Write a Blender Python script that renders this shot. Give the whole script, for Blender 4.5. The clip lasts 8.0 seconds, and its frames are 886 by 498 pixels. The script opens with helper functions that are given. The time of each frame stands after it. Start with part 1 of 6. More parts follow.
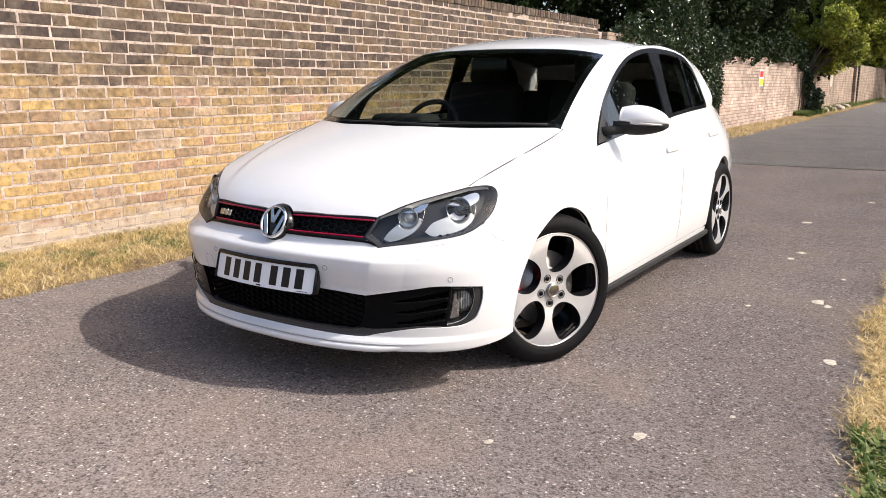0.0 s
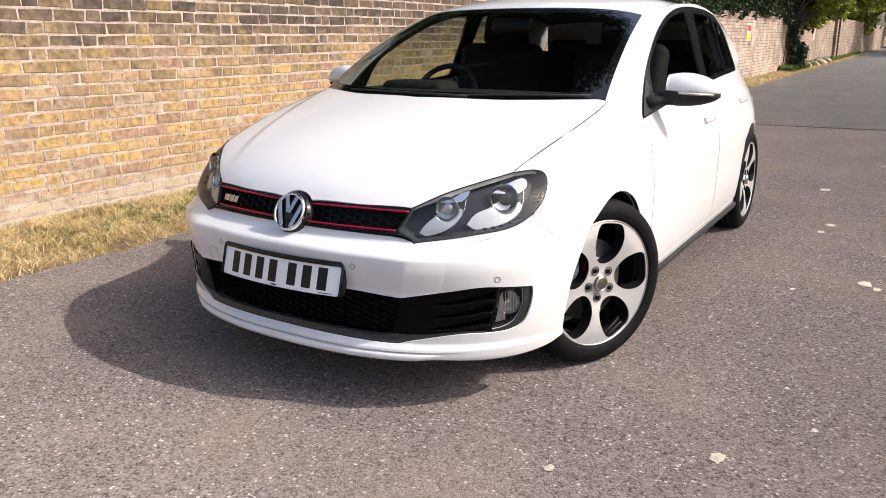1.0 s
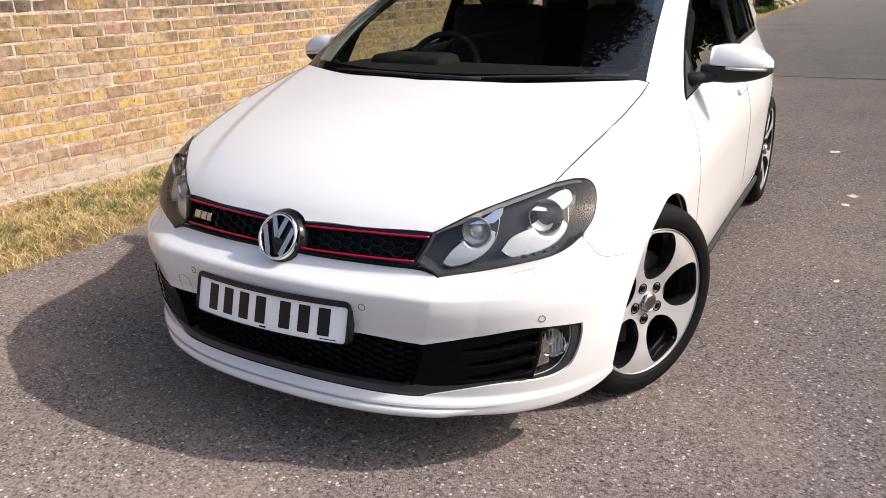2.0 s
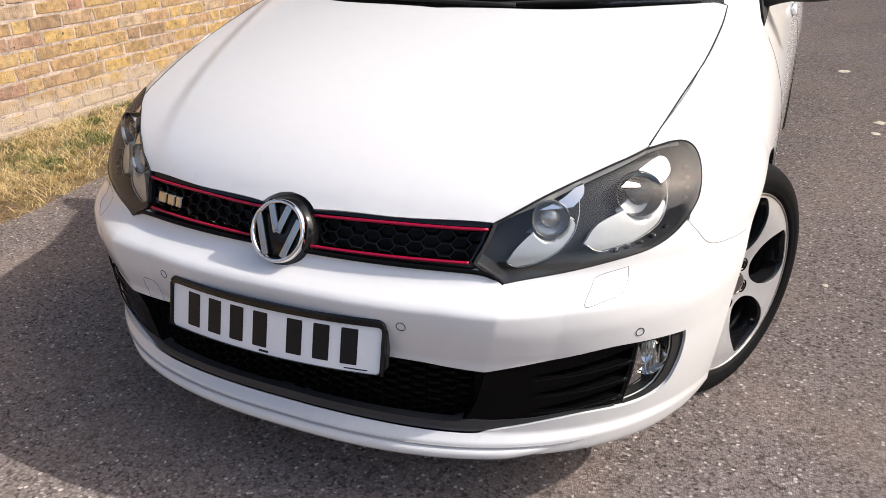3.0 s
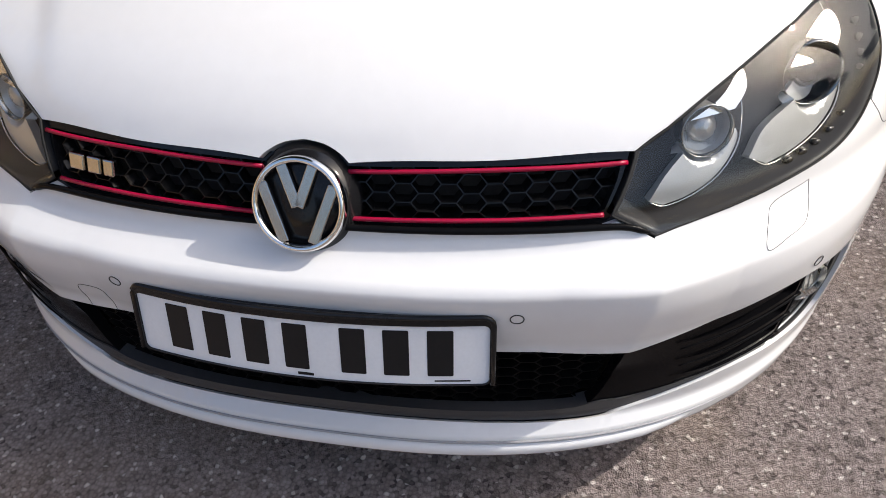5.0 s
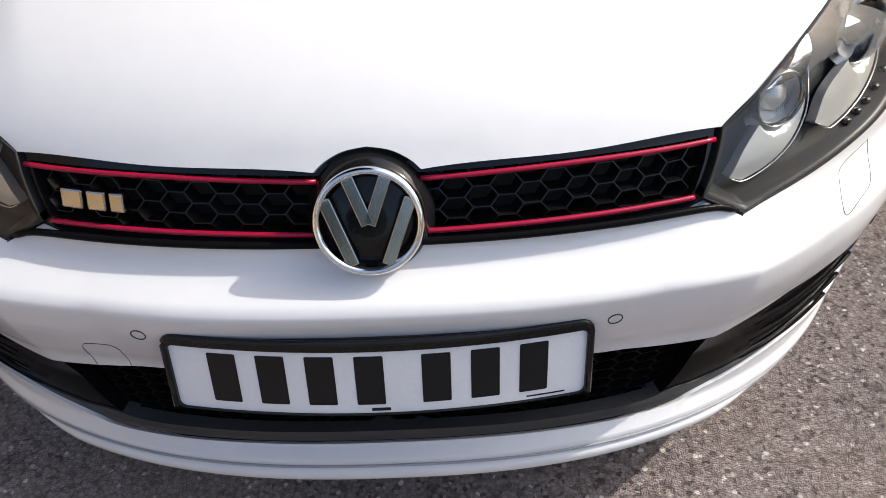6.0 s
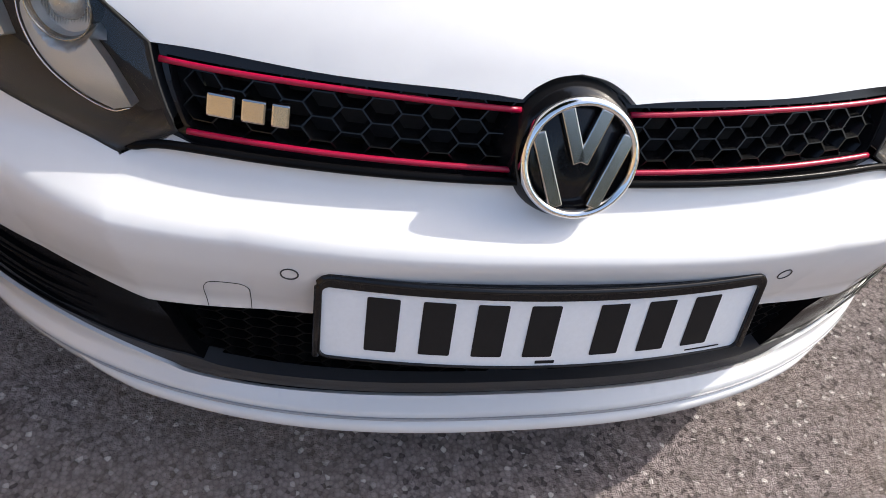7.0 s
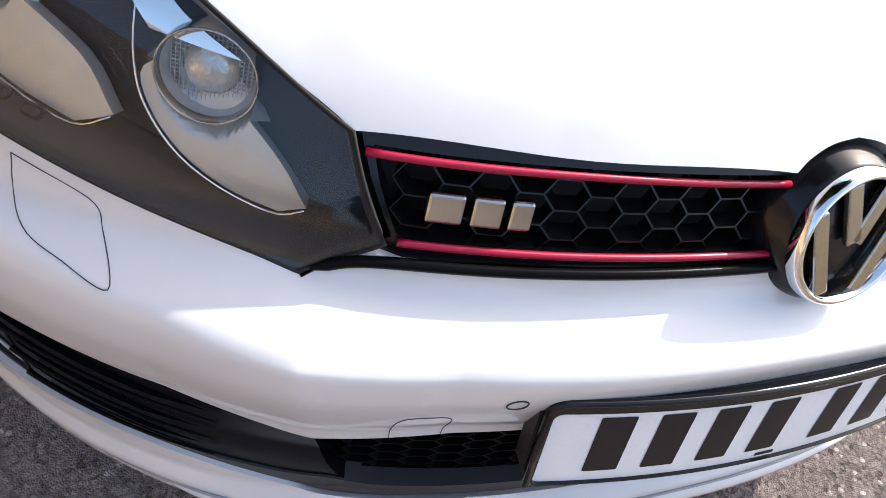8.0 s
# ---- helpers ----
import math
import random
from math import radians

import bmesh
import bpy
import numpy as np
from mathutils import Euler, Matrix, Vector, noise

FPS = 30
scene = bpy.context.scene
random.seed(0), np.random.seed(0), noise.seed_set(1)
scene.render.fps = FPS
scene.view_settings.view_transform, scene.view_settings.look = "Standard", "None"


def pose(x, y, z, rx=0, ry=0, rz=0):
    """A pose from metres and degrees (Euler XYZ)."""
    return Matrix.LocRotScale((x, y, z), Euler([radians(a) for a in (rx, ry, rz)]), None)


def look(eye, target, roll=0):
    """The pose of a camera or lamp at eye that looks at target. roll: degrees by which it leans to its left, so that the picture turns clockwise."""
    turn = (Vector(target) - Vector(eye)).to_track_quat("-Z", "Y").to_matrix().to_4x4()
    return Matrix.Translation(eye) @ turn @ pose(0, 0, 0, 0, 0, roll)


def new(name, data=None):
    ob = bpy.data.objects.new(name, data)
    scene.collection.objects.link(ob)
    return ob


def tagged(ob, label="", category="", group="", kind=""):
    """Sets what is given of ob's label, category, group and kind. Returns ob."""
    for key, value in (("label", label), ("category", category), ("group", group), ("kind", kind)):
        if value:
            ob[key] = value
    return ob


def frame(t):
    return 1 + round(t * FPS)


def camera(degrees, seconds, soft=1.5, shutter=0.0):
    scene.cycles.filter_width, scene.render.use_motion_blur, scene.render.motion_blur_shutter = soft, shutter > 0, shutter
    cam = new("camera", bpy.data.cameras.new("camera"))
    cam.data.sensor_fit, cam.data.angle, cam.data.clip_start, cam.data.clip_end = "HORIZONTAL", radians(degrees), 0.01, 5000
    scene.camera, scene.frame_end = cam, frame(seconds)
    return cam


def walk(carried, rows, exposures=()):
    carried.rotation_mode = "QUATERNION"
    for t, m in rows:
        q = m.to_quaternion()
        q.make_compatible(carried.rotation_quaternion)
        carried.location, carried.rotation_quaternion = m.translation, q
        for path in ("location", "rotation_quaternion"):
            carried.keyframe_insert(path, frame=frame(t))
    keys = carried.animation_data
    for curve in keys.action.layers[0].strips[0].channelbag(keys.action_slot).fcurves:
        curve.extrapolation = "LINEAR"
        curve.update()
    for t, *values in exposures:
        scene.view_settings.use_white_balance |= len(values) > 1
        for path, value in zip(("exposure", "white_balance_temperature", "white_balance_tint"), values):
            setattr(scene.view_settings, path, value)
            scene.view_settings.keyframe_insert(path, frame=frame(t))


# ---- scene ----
from mathutils import geometry

cam = camera(60.0, 8.0, soft=0.8)
PATH = [
    (0, (2.166, -1.914, 1.148), (1.082, -0.285, 0.735), -0.5),
    (0.5, (1.949, -1.844, 1.2), (0.89, -0.213, 0.732), -0.4),
    (1, (1.775, -1.722, 1.201), (0.759, -0.082, 0.674), -0.5),
    (1.5, (1.555, -1.502, 1.269), (0.583, 0.143, 0.678), -0.7),
    (2, (1.365, -1.364, 1.29), (0.445, 0.286, 0.633), -1.4),
    (2.2, (1.241, -1.308, 1.29), (0.346, 0.342, 0.6), -1.6),
    (3.3, (0.866, -0.858, 1.249), (0.12, 0.75, 0.323), -2.7),
    (3.5, (0.835, -0.777, 1.241), (0.109, 0.805, 0.257), -3.2),
    (4, (0.671, -0.672, 1.217), (0.045, 0.866, 0.101), -3.9),
    (4.5, (0.482, -0.66, 1.217), (-0.002, 0.871, 0.024), -3.9),
    (4.7, (0.441, -0.631, 1.252), (0.006, 0.853, -0.016), -4.6),
    (5.8, (0.154, -0.527, 1.241), (0.056, 0.948, -0.107), -3.8),
    (6, (0.09, -0.513, 1.223), (0.079, 0.951, -0.139), -2.7),
    (6.5, (-0.13, -0.478, 1.171), (0.074, 0.949, -0.215), 3.3),
    (7, (-0.301, -0.414, 1.142), (0.104, 0.898, -0.313), 12.6),
    (7.5, (-0.472, -0.247, 1.086), (0.117, 0.95, -0.405), 20.4),
    (8, (-0.57, -0.117, 1.06), (0.14, 0.992, -0.445), 20.5),
]
walk(cam, [(t, look(eye, target, roll)) for t, eye, target, roll in PATH], [(0.0, 1.00, 6440, 12), (2.0, 0.90, 6480, 12.5), (3.5, 0.80, 6440, 11), (4.5, 0.84, 6440, 10.5), (6.5, 1.06, 6420, 9.5), (7.2, 1.34, 6400, 9.5), (8.0, 1.64, 6400, 9.5)])

# ---- light ----
SUN = Vector((1.08, 0.34, 1.0)).normalized()
world = bpy.data.worlds.new("sky")
scene.world = world
world.use_nodes = True
sky = world.node_tree.nodes.new("ShaderNodeTexSky")
sky.sky_type, sky.sun_disc = "NISHITA", False
sky.sun_elevation, sky.sun_rotation = math.asin(SUN.z), math.atan2(SUN.x, SUN.y)
sky.air_density, sky.dust_density, sky.ozone_density = 1.0, 4.0, 1.0
world.node_tree.nodes["Background"].inputs["Strength"].default_value = 0.15
world.node_tree.links.new(sky.outputs[0], world.node_tree.nodes["Background"].inputs["Color"])
sun = new("sun", bpy.data.lights.new("sun", "SUN"))
sun.data.energy, sun.data.angle, sun.data.color = 2.75, radians(0.5), (1.0, 0.94, 0.85)
sun.matrix_world = Matrix.Translation((6, 4, 12)) @ SUN.to_track_quat("Z", "Y").to_matrix().to_4x4()


# ---- materials ----
def material(name, colour, rough=0.5, metal=0.0, coat=0.0, spec=0.5, bump=0.0, grain=200.0, vary=0.0, vary_scale=6.0, trans=0.0, ior=1.45):
    """A surface with colour variation at two scales and fine relief."""
    m = bpy.data.materials.new(name)
    m.use_nodes = True
    t, b = m.node_tree, m.node_tree.nodes["Principled BSDF"]
    b.inputs["Base Color"].default_value = (*colour, 1)
    b.inputs["Roughness"].default_value = rough
    b.inputs["Metallic"].default_value = metal
    b.inputs["Coat Weight"].default_value = coat
    b.inputs["Coat Roughness"].default_value = 0.02
    b.inputs["Specular IOR Level"].default_value = spec
    b.inputs["Transmission Weight"].default_value = trans
    b.inputs["IOR"].default_value = ior
    if vary or bump:
        co = t.nodes.new("ShaderNodeTexCoord")
        big, fine = t.nodes.new("ShaderNodeTexNoise"), t.nodes.new("ShaderNodeTexNoise")
        big.inputs["Scale"].default_value, fine.inputs["Scale"].default_value = vary_scale, grain
        big.inputs["Detail"].default_value, fine.inputs["Detail"].default_value = 5, 3
        t.links.new(co.outputs["Object"], big.inputs["Vector"])
        t.links.new(co.outputs["Object"], fine.inputs["Vector"])
        if vary:
            add = t.nodes.new("ShaderNodeMath")
            add.operation = "ADD"
            t.links.new(big.outputs["Fac"], add.inputs[0])
            t.links.new(fine.outputs["Fac"], add.inputs[1])
            mr = t.nodes.new("ShaderNodeMapRange")
            mr.inputs["From Min"].default_value, mr.inputs["From Max"].default_value = 0.7, 1.3
            mr.inputs["To Min"].default_value, mr.inputs["To Max"].default_value = 1 - vary, 1 + vary
            t.links.new(add.outputs[0], mr.inputs["Value"])
            mul = t.nodes.new("ShaderNodeVectorMath")
            mul.operation = "SCALE"
            mul.inputs[0].default_value = colour
            t.links.new(mr.outputs[0], mul.inputs["Scale"])
            t.links.new(mul.outputs[0], b.inputs["Base Color"])
        if bump:
            bp = t.nodes.new("ShaderNodeBump")
            bp.inputs["Strength"].default_value, bp.inputs["Distance"].default_value = bump, 0.002
            t.links.new(fine.outputs["Fac"], bp.inputs["Height"])
            t.links.new(bp.outputs[0], b.inputs["Normal"])
    return m


def ramp(t, stops):
    r = t.nodes.new("ShaderNodeValToRGB")
    while len(r.color_ramp.elements) < len(stops):
        r.color_ramp.elements.new(0.5)
    for e, (p, c) in zip(r.color_ramp.elements, stops):
        e.position, e.color = p, (*c, 1)
    return r


PAINT = material("white_paint", (0.63, 0.63, 0.63), 0.5, spec=0.3, coat=1.0, vary=0.015, vary_scale=3, grain=40)
GLOSS_BLACK = material("gloss_black", (0.007, 0.007, 0.008), 0.14, spec=0.35, vary=0.2, vary_scale=20)
BLACK = material("black_plastic", (0.018, 0.018, 0.019), 0.5, bump=0.25, grain=900, vary=0.25, vary_scale=15)
DARK = material("dark_lining", (0.012, 0.012, 0.012), 0.85, vary=0.3, vary_scale=9)
COMB = material("honeycomb_black", (0.004, 0.004, 0.0045), 0.22, spec=0.35, vary=0.2, vary_scale=30)
MESH_BLACK = material("mesh_black", (0.003, 0.003, 0.0032), 0.55, spec=0.06, vary=0.2, vary_scale=30)
GREY_TRIM = material("grey_trim", (0.032, 0.032, 0.034), 0.45, bump=0.2, grain=900, vary=0.15, vary_scale=12)
CHROME = material("chrome", (0.78, 0.77, 0.75), 0.06, metal=1.0, vary=0.03, vary_scale=30)
WORN_CHROME = material("worn_chrome", (0.42, 0.41, 0.39), 0.15, metal=1.0, vary=0.05, vary_scale=30, bump=0.05, grain=700)
PROJECTOR = material("projector_lens", (0.012, 0.013, 0.016), 0.04, coat=1.0, vary=0.1, vary_scale=40)
GROOVE_SHADE = material("groove_shade_grey", (0.30, 0.30, 0.31), 0.5, vary=0.1, vary_scale=20)
SATIN = material("satin_silver", (0.50, 0.50, 0.495), 0.34, metal=0.6, bump=0.25, grain=1400, vary=0.08, vary_scale=40)
ALLOY = material("machined_alloy", (0.60, 0.60, 0.61), 0.32, metal=0.6, vary=0.05, vary_scale=30, bump=0.05, grain=700)
RUBBER = material("tyre_rubber", (0.005, 0.005, 0.0055), 0.65, spec=0.1, bump=0.4, grain=300, vary=0.3, vary_scale=12)
RED = material("red_strip", (0.29, 0.001, 0.028), 0.32, coat=0.05, vary=0.06, vary_scale=30)
CALIPER = material("red_caliper", (0.4, 0.01, 0.015), 0.4, vary=0.1, vary_scale=30)
DISC = material("brake_disc", (0.32, 0.31, 0.3), 0.4, metal=0.9, vary=0.2, vary_scale=40)
PLATE = material("plate_white", (0.72, 0.73, 0.74), 0.35, coat=0.4, vary=0.03, vary_scale=20)
INTAKE = material("intake_black", (0.004, 0.004, 0.0045), 0.16, ior=1.18, spec=0.3, bump=0.1, grain=900, vary=0.2, vary_scale=20)
PLATE_INK = material("plate_black", (0.010, 0.010, 0.011), 0.4, spec=0.25, vary=0.1, vary_scale=30)
SEAM = material("shut_line", (0.035, 0.035, 0.035), 0.7, vary=0.2, vary_scale=30)
CABIN = material("cabin_fabric", (0.012, 0.012, 0.013), 0.8, bump=0.3, grain=500, vary=0.2, vary_scale=8)
LAMP_BOWL = material("lamp_bowl", (0.032, 0.032, 0.034), 0.34, spec=0.12, vary=0.06, vary_scale=6)
BULB = material("clear_bulb", (0.50, 0.49, 0.47), 0.15, metal=0.6, bump=0.6, vary=0.1, vary_scale=40)


def clear(name, tint, rough=0.0, rim=0.92, facing=0.04):
    """Thin clear glass or plastic: light passes straight, the face reflects as its index says."""
    m = bpy.data.materials.new(name)
    m.use_nodes = True
    t = m.node_tree
    t.nodes.remove(t.nodes["Principled BSDF"])
    out = t.nodes["Material Output"]
    tr, gl, fr, mix = (t.nodes.new(k) for k in ("ShaderNodeBsdfTransparent", "ShaderNodeBsdfGlossy", "ShaderNodeLayerWeight", "ShaderNodeMixShader"))
    tr.inputs["Color"].default_value = (*tint, 1)
    gl.inputs["Roughness"].default_value = rough
    gl.inputs["Color"].default_value = (1, 1, 1, 1)
    fr.inputs["Blend"].default_value = 0.5
    power, scale = t.nodes.new("ShaderNodeMath"), t.nodes.new("ShaderNodeMath")
    power.operation, power.inputs[1].default_value = "POWER", 5.0
    scale.operation, scale.inputs[1].default_value, scale.inputs[2].default_value = "MULTIPLY_ADD", rim, facing
    t.links.new(fr.outputs["Facing"], power.inputs[0])
    t.links.new(power.outputs[0], scale.inputs[0])
    t.links.new(scale.outputs[0], mix.inputs[0])
    t.links.new(tr.outputs[0], mix.inputs[1])
    t.links.new(gl.outputs[0], mix.inputs[2])
    t.links.new(mix.outputs[0], out.inputs["Surface"])
    return m


GLASS = clear("window_glass", (0.62, 0.66, 0.62))
TINTED = clear("tinted_glass", (0.34, 0.37, 0.35))
LENS = clear("lamp_lens", (0.93, 0.94, 0.93), rim=0.3, facing=0.034)


def asphalt(name, dark, light, chip):
    """Worn chippings in bitumen: pale and dark stones, dust in the hollows, broad stains."""
    m = bpy.data.materials.new(name)
    m.use_nodes = True
    t, b = m.node_tree, m.node_tree.nodes["Principled BSDF"]
    co = t.nodes.new("ShaderNodeTexCoord")
    vo, vo2 = t.nodes.new("ShaderNodeTexVoronoi"), t.nodes.new("ShaderNodeTexVoronoi")
    vo.inputs["Scale"].default_value, vo2.inputs["Scale"].default_value = chip, chip * 2.7
    big, mid = t.nodes.new("ShaderNodeTexNoise"), t.nodes.new("ShaderNodeTexNoise")
    big.inputs["Scale"].default_value, mid.inputs["Scale"].default_value = 0.9, 26
    big.inputs["Detail"].default_value, mid.inputs["Detail"].default_value = 6, 6
    for n in (vo, vo2, big, mid):
        t.links.new(co.outputs["Object"], n.inputs["Vector"])
    stones = ramp(t, [(0.0, tuple(c * 0.40 for c in dark)), (0.16, tuple(c * 0.84 for c in dark)), (0.55, tuple(0.5 * (a + b) for a, b in zip(dark, light))), (0.955, light), (1.0, tuple(min(0.88, c * 2.3) for c in light))])
    sep = t.nodes.new("ShaderNodeSeparateColor")
    t.links.new(vo.outputs["Color"], sep.inputs[0])
    t.links.new(sep.outputs[0], stones.inputs[0])
    edge = t.nodes.new("ShaderNodeMapRange")
    edge.inputs["From Min"].default_value, edge.inputs["From Max"].default_value = 0.30, 0.70
    edge.inputs["To Min"].default_value, edge.inputs["To Max"].default_value = 1.06, 0.74
    t.links.new(vo.outputs["Distance"], edge.inputs["Value"])
    stain = t.nodes.new("ShaderNodeMapRange")
    stain.inputs["From Min"].default_value, stain.inputs["From Max"].default_value = 0.3, 0.7
    stain.inputs["To Min"].default_value, stain.inputs["To Max"].default_value = 0.91, 1.09
    t.links.new(big.outputs["Fac"], stain.inputs["Value"])
    stain2 = t.nodes.new("ShaderNodeMapRange")
    stain2.inputs["From Min"].default_value, stain2.inputs["From Max"].default_value = 0.3, 0.7
    stain2.inputs["To Min"].default_value, stain2.inputs["To Max"].default_value = 0.91, 1.09
    t.links.new(mid.outputs["Fac"], stain2.inputs["Value"])
    dust, dmap, dmix = t.nodes.new("ShaderNodeTexNoise"), t.nodes.new("ShaderNodeMapRange"), t.nodes.new("ShaderNodeMix")
    dust.inputs["Scale"].default_value, dust.inputs["Detail"].default_value = 1.9, 7
    dmap.inputs["From Min"].default_value, dmap.inputs["From Max"].default_value, dmap.inputs["To Max"].default_value = 0.46, 0.66, 0.4
    dmix.data_type = "RGBA"
    dmix.inputs[7].default_value = (light[0] * 1.0, light[1] * 0.93, light[2] * 0.80, 1)
    t.links.new(co.outputs["Object"], dust.inputs["Vector"])
    t.links.new(dust.outputs["Fac"], dmap.inputs["Value"])
    t.links.new(dmap.outputs[0], dmix.inputs[0])
    t.links.new(stones.outputs[0], dmix.inputs[6])
    col = dmix.outputs[2]
    for n in (edge, stain, stain2):
        s = t.nodes.new("ShaderNodeVectorMath")
        s.operation = "SCALE"
        t.links.new(col, s.inputs[0])
        t.links.new(n.outputs[0], s.inputs["Scale"])
        col = s.outputs[0]
    t.links.new(col, b.inputs["Base Color"])
    b.inputs["Roughness"].default_value, b.inputs["Diffuse Roughness"].default_value, b.inputs["Specular IOR Level"].default_value = 0.9, 1.0, 0.08
    rough, hsum = t.nodes.new("ShaderNodeTexNoise"), t.nodes.new("ShaderNodeMath")
    rough.inputs["Scale"].default_value, rough.inputs["Detail"].default_value, rough.inputs["Roughness"].default_value = chip * 1.15, 4, 0.65
    t.links.new(co.outputs["Object"], rough.inputs["Vector"])
    hsum.operation, hsum.inputs[1].default_value = "MULTIPLY_ADD", -0.45
    t.links.new(vo2.outputs["Distance"], hsum.inputs[0])
    t.links.new(rough.outputs["Fac"], hsum.inputs[2])
    bp = t.nodes.new("ShaderNodeBump")
    bp.inputs["Strength"].default_value, bp.inputs["Distance"].default_value = 1.0, 0.020
    t.links.new(hsum.outputs[0], bp.inputs["Height"])
    t.links.new(bp.outputs[0], b.inputs["Normal"])
    return m


ROAD = asphalt("worn_asphalt", (0.298, 0.251, 0.233), (0.425, 0.359, 0.334), 128)
ROAD_NEW = asphalt("newer_asphalt", (0.235, 0.216, 0.205), (0.345, 0.322, 0.305), 165)


def brick_material(name):
    """London stock brick: each brick its own tone, darker and brown high up, yellow low down, pitted."""
    m = bpy.data.materials.new(name)
    m.use_nodes = True
    t, b = m.node_tree, m.node_tree.nodes["Principled BSDF"]
    geo, ob = t.nodes.new("ShaderNodeNewGeometry"), t.nodes.new("ShaderNodeObjectInfo")
    add, frac = t.nodes.new("ShaderNodeMath"), t.nodes.new("ShaderNodeMath")
    add.operation, frac.operation = "ADD", "FRACT"
    t.links.new(geo.outputs["Random Per Island"], add.inputs[0])
    t.links.new(ob.outputs["Random"], add.inputs[1])
    t.links.new(add.outputs[0], frac.inputs[0])
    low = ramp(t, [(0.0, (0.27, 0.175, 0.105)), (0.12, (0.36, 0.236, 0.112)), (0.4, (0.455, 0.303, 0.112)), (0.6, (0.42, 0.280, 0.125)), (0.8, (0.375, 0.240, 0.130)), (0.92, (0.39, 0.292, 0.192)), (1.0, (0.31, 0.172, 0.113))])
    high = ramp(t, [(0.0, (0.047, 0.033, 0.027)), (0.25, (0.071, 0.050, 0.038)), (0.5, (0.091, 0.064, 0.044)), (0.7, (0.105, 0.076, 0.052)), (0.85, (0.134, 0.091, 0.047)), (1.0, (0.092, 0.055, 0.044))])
    t.links.new(frac.outputs[0], low.inputs[0])
    t.links.new(frac.outputs[0], high.inputs[0])
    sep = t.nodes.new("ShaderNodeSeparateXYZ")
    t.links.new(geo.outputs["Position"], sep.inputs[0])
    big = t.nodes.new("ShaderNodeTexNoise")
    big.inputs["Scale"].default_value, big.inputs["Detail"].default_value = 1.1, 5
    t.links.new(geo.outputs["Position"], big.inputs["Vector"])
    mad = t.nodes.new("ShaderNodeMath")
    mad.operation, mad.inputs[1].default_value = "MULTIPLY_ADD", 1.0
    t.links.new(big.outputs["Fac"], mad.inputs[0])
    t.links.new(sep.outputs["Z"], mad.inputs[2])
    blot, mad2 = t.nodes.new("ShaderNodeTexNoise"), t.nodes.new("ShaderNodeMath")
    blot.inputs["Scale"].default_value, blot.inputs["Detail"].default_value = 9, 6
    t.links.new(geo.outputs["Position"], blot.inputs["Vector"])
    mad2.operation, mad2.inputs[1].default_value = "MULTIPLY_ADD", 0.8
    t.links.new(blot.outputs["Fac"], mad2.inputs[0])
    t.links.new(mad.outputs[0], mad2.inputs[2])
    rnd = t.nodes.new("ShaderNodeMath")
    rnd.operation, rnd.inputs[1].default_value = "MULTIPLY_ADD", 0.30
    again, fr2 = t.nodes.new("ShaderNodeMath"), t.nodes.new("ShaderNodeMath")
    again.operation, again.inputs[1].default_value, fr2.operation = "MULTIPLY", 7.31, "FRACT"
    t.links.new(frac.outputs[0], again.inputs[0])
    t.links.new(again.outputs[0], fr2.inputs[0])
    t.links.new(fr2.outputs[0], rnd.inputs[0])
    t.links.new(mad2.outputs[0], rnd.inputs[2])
    high_mix = t.nodes.new("ShaderNodeMapRange")
    high_mix.inputs["From Min"].default_value, high_mix.inputs["From Max"].default_value = 1.92, 2.45
    t.links.new(rnd.outputs[0], high_mix.inputs["Value"])
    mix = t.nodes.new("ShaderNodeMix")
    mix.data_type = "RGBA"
    t.links.new(high_mix.outputs[0], mix.inputs[0])
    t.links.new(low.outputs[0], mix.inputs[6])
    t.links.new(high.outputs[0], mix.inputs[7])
    fine, pits = t.nodes.new("ShaderNodeTexNoise"), t.nodes.new("ShaderNodeTexNoise")
    fine.inputs["Scale"].default_value, fine.inputs["Detail"].default_value = 26, 8
    pits.inputs["Scale"].default_value, pits.inputs["Detail"].default_value = 160, 4
    for n in (fine, pits):
        t.links.new(geo.outputs["Position"], n.inputs["Vector"])
    mr = t.nodes.new("ShaderNodeMapRange")
    mr.inputs["From Min"].default_value, mr.inputs["From Max"].default_value = 0.25, 0.75
    mr.inputs["To Min"].default_value, mr.inputs["To Max"].default_value = 0.48, 1.32
    t.links.new(fine.outputs["Fac"], mr.inputs["Value"])
    s = t.nodes.new("ShaderNodeVectorMath")
    s.operation = "SCALE"
    t.links.new(mix.outputs[2], s.inputs[0])
    t.links.new(mr.outputs[0], s.inputs["Scale"])
    bloom = t.nodes.new("ShaderNodeMapRange")
    bloom.inputs["From Min"].default_value, bloom.inputs["From Max"].default_value = 0.50, 0.72
    bloom.inputs["To Max"].default_value = 0.30
    big2 = t.nodes.new("ShaderNodeTexNoise")
    big2.inputs["Scale"].default_value, big2.inputs["Detail"].default_value = 7, 10
    t.links.new(geo.outputs["Position"], big2.inputs["Vector"])
    t.links.new(big2.outputs["Fac"], bloom.inputs["Value"])
    mix2 = t.nodes.new("ShaderNodeMix")
    mix2.data_type = "RGBA"
    mix2.inputs[7].default_value = (0.31, 0.25, 0.185, 1)
    t.links.new(bloom.outputs[0], mix2.inputs[0])
    t.links.new(s.outputs[0], mix2.inputs[6])
    # pale limewash and old plaster left along the foot
    wash, wmap = t.nodes.new("ShaderNodeMath"), t.nodes.new("ShaderNodeMapRange")
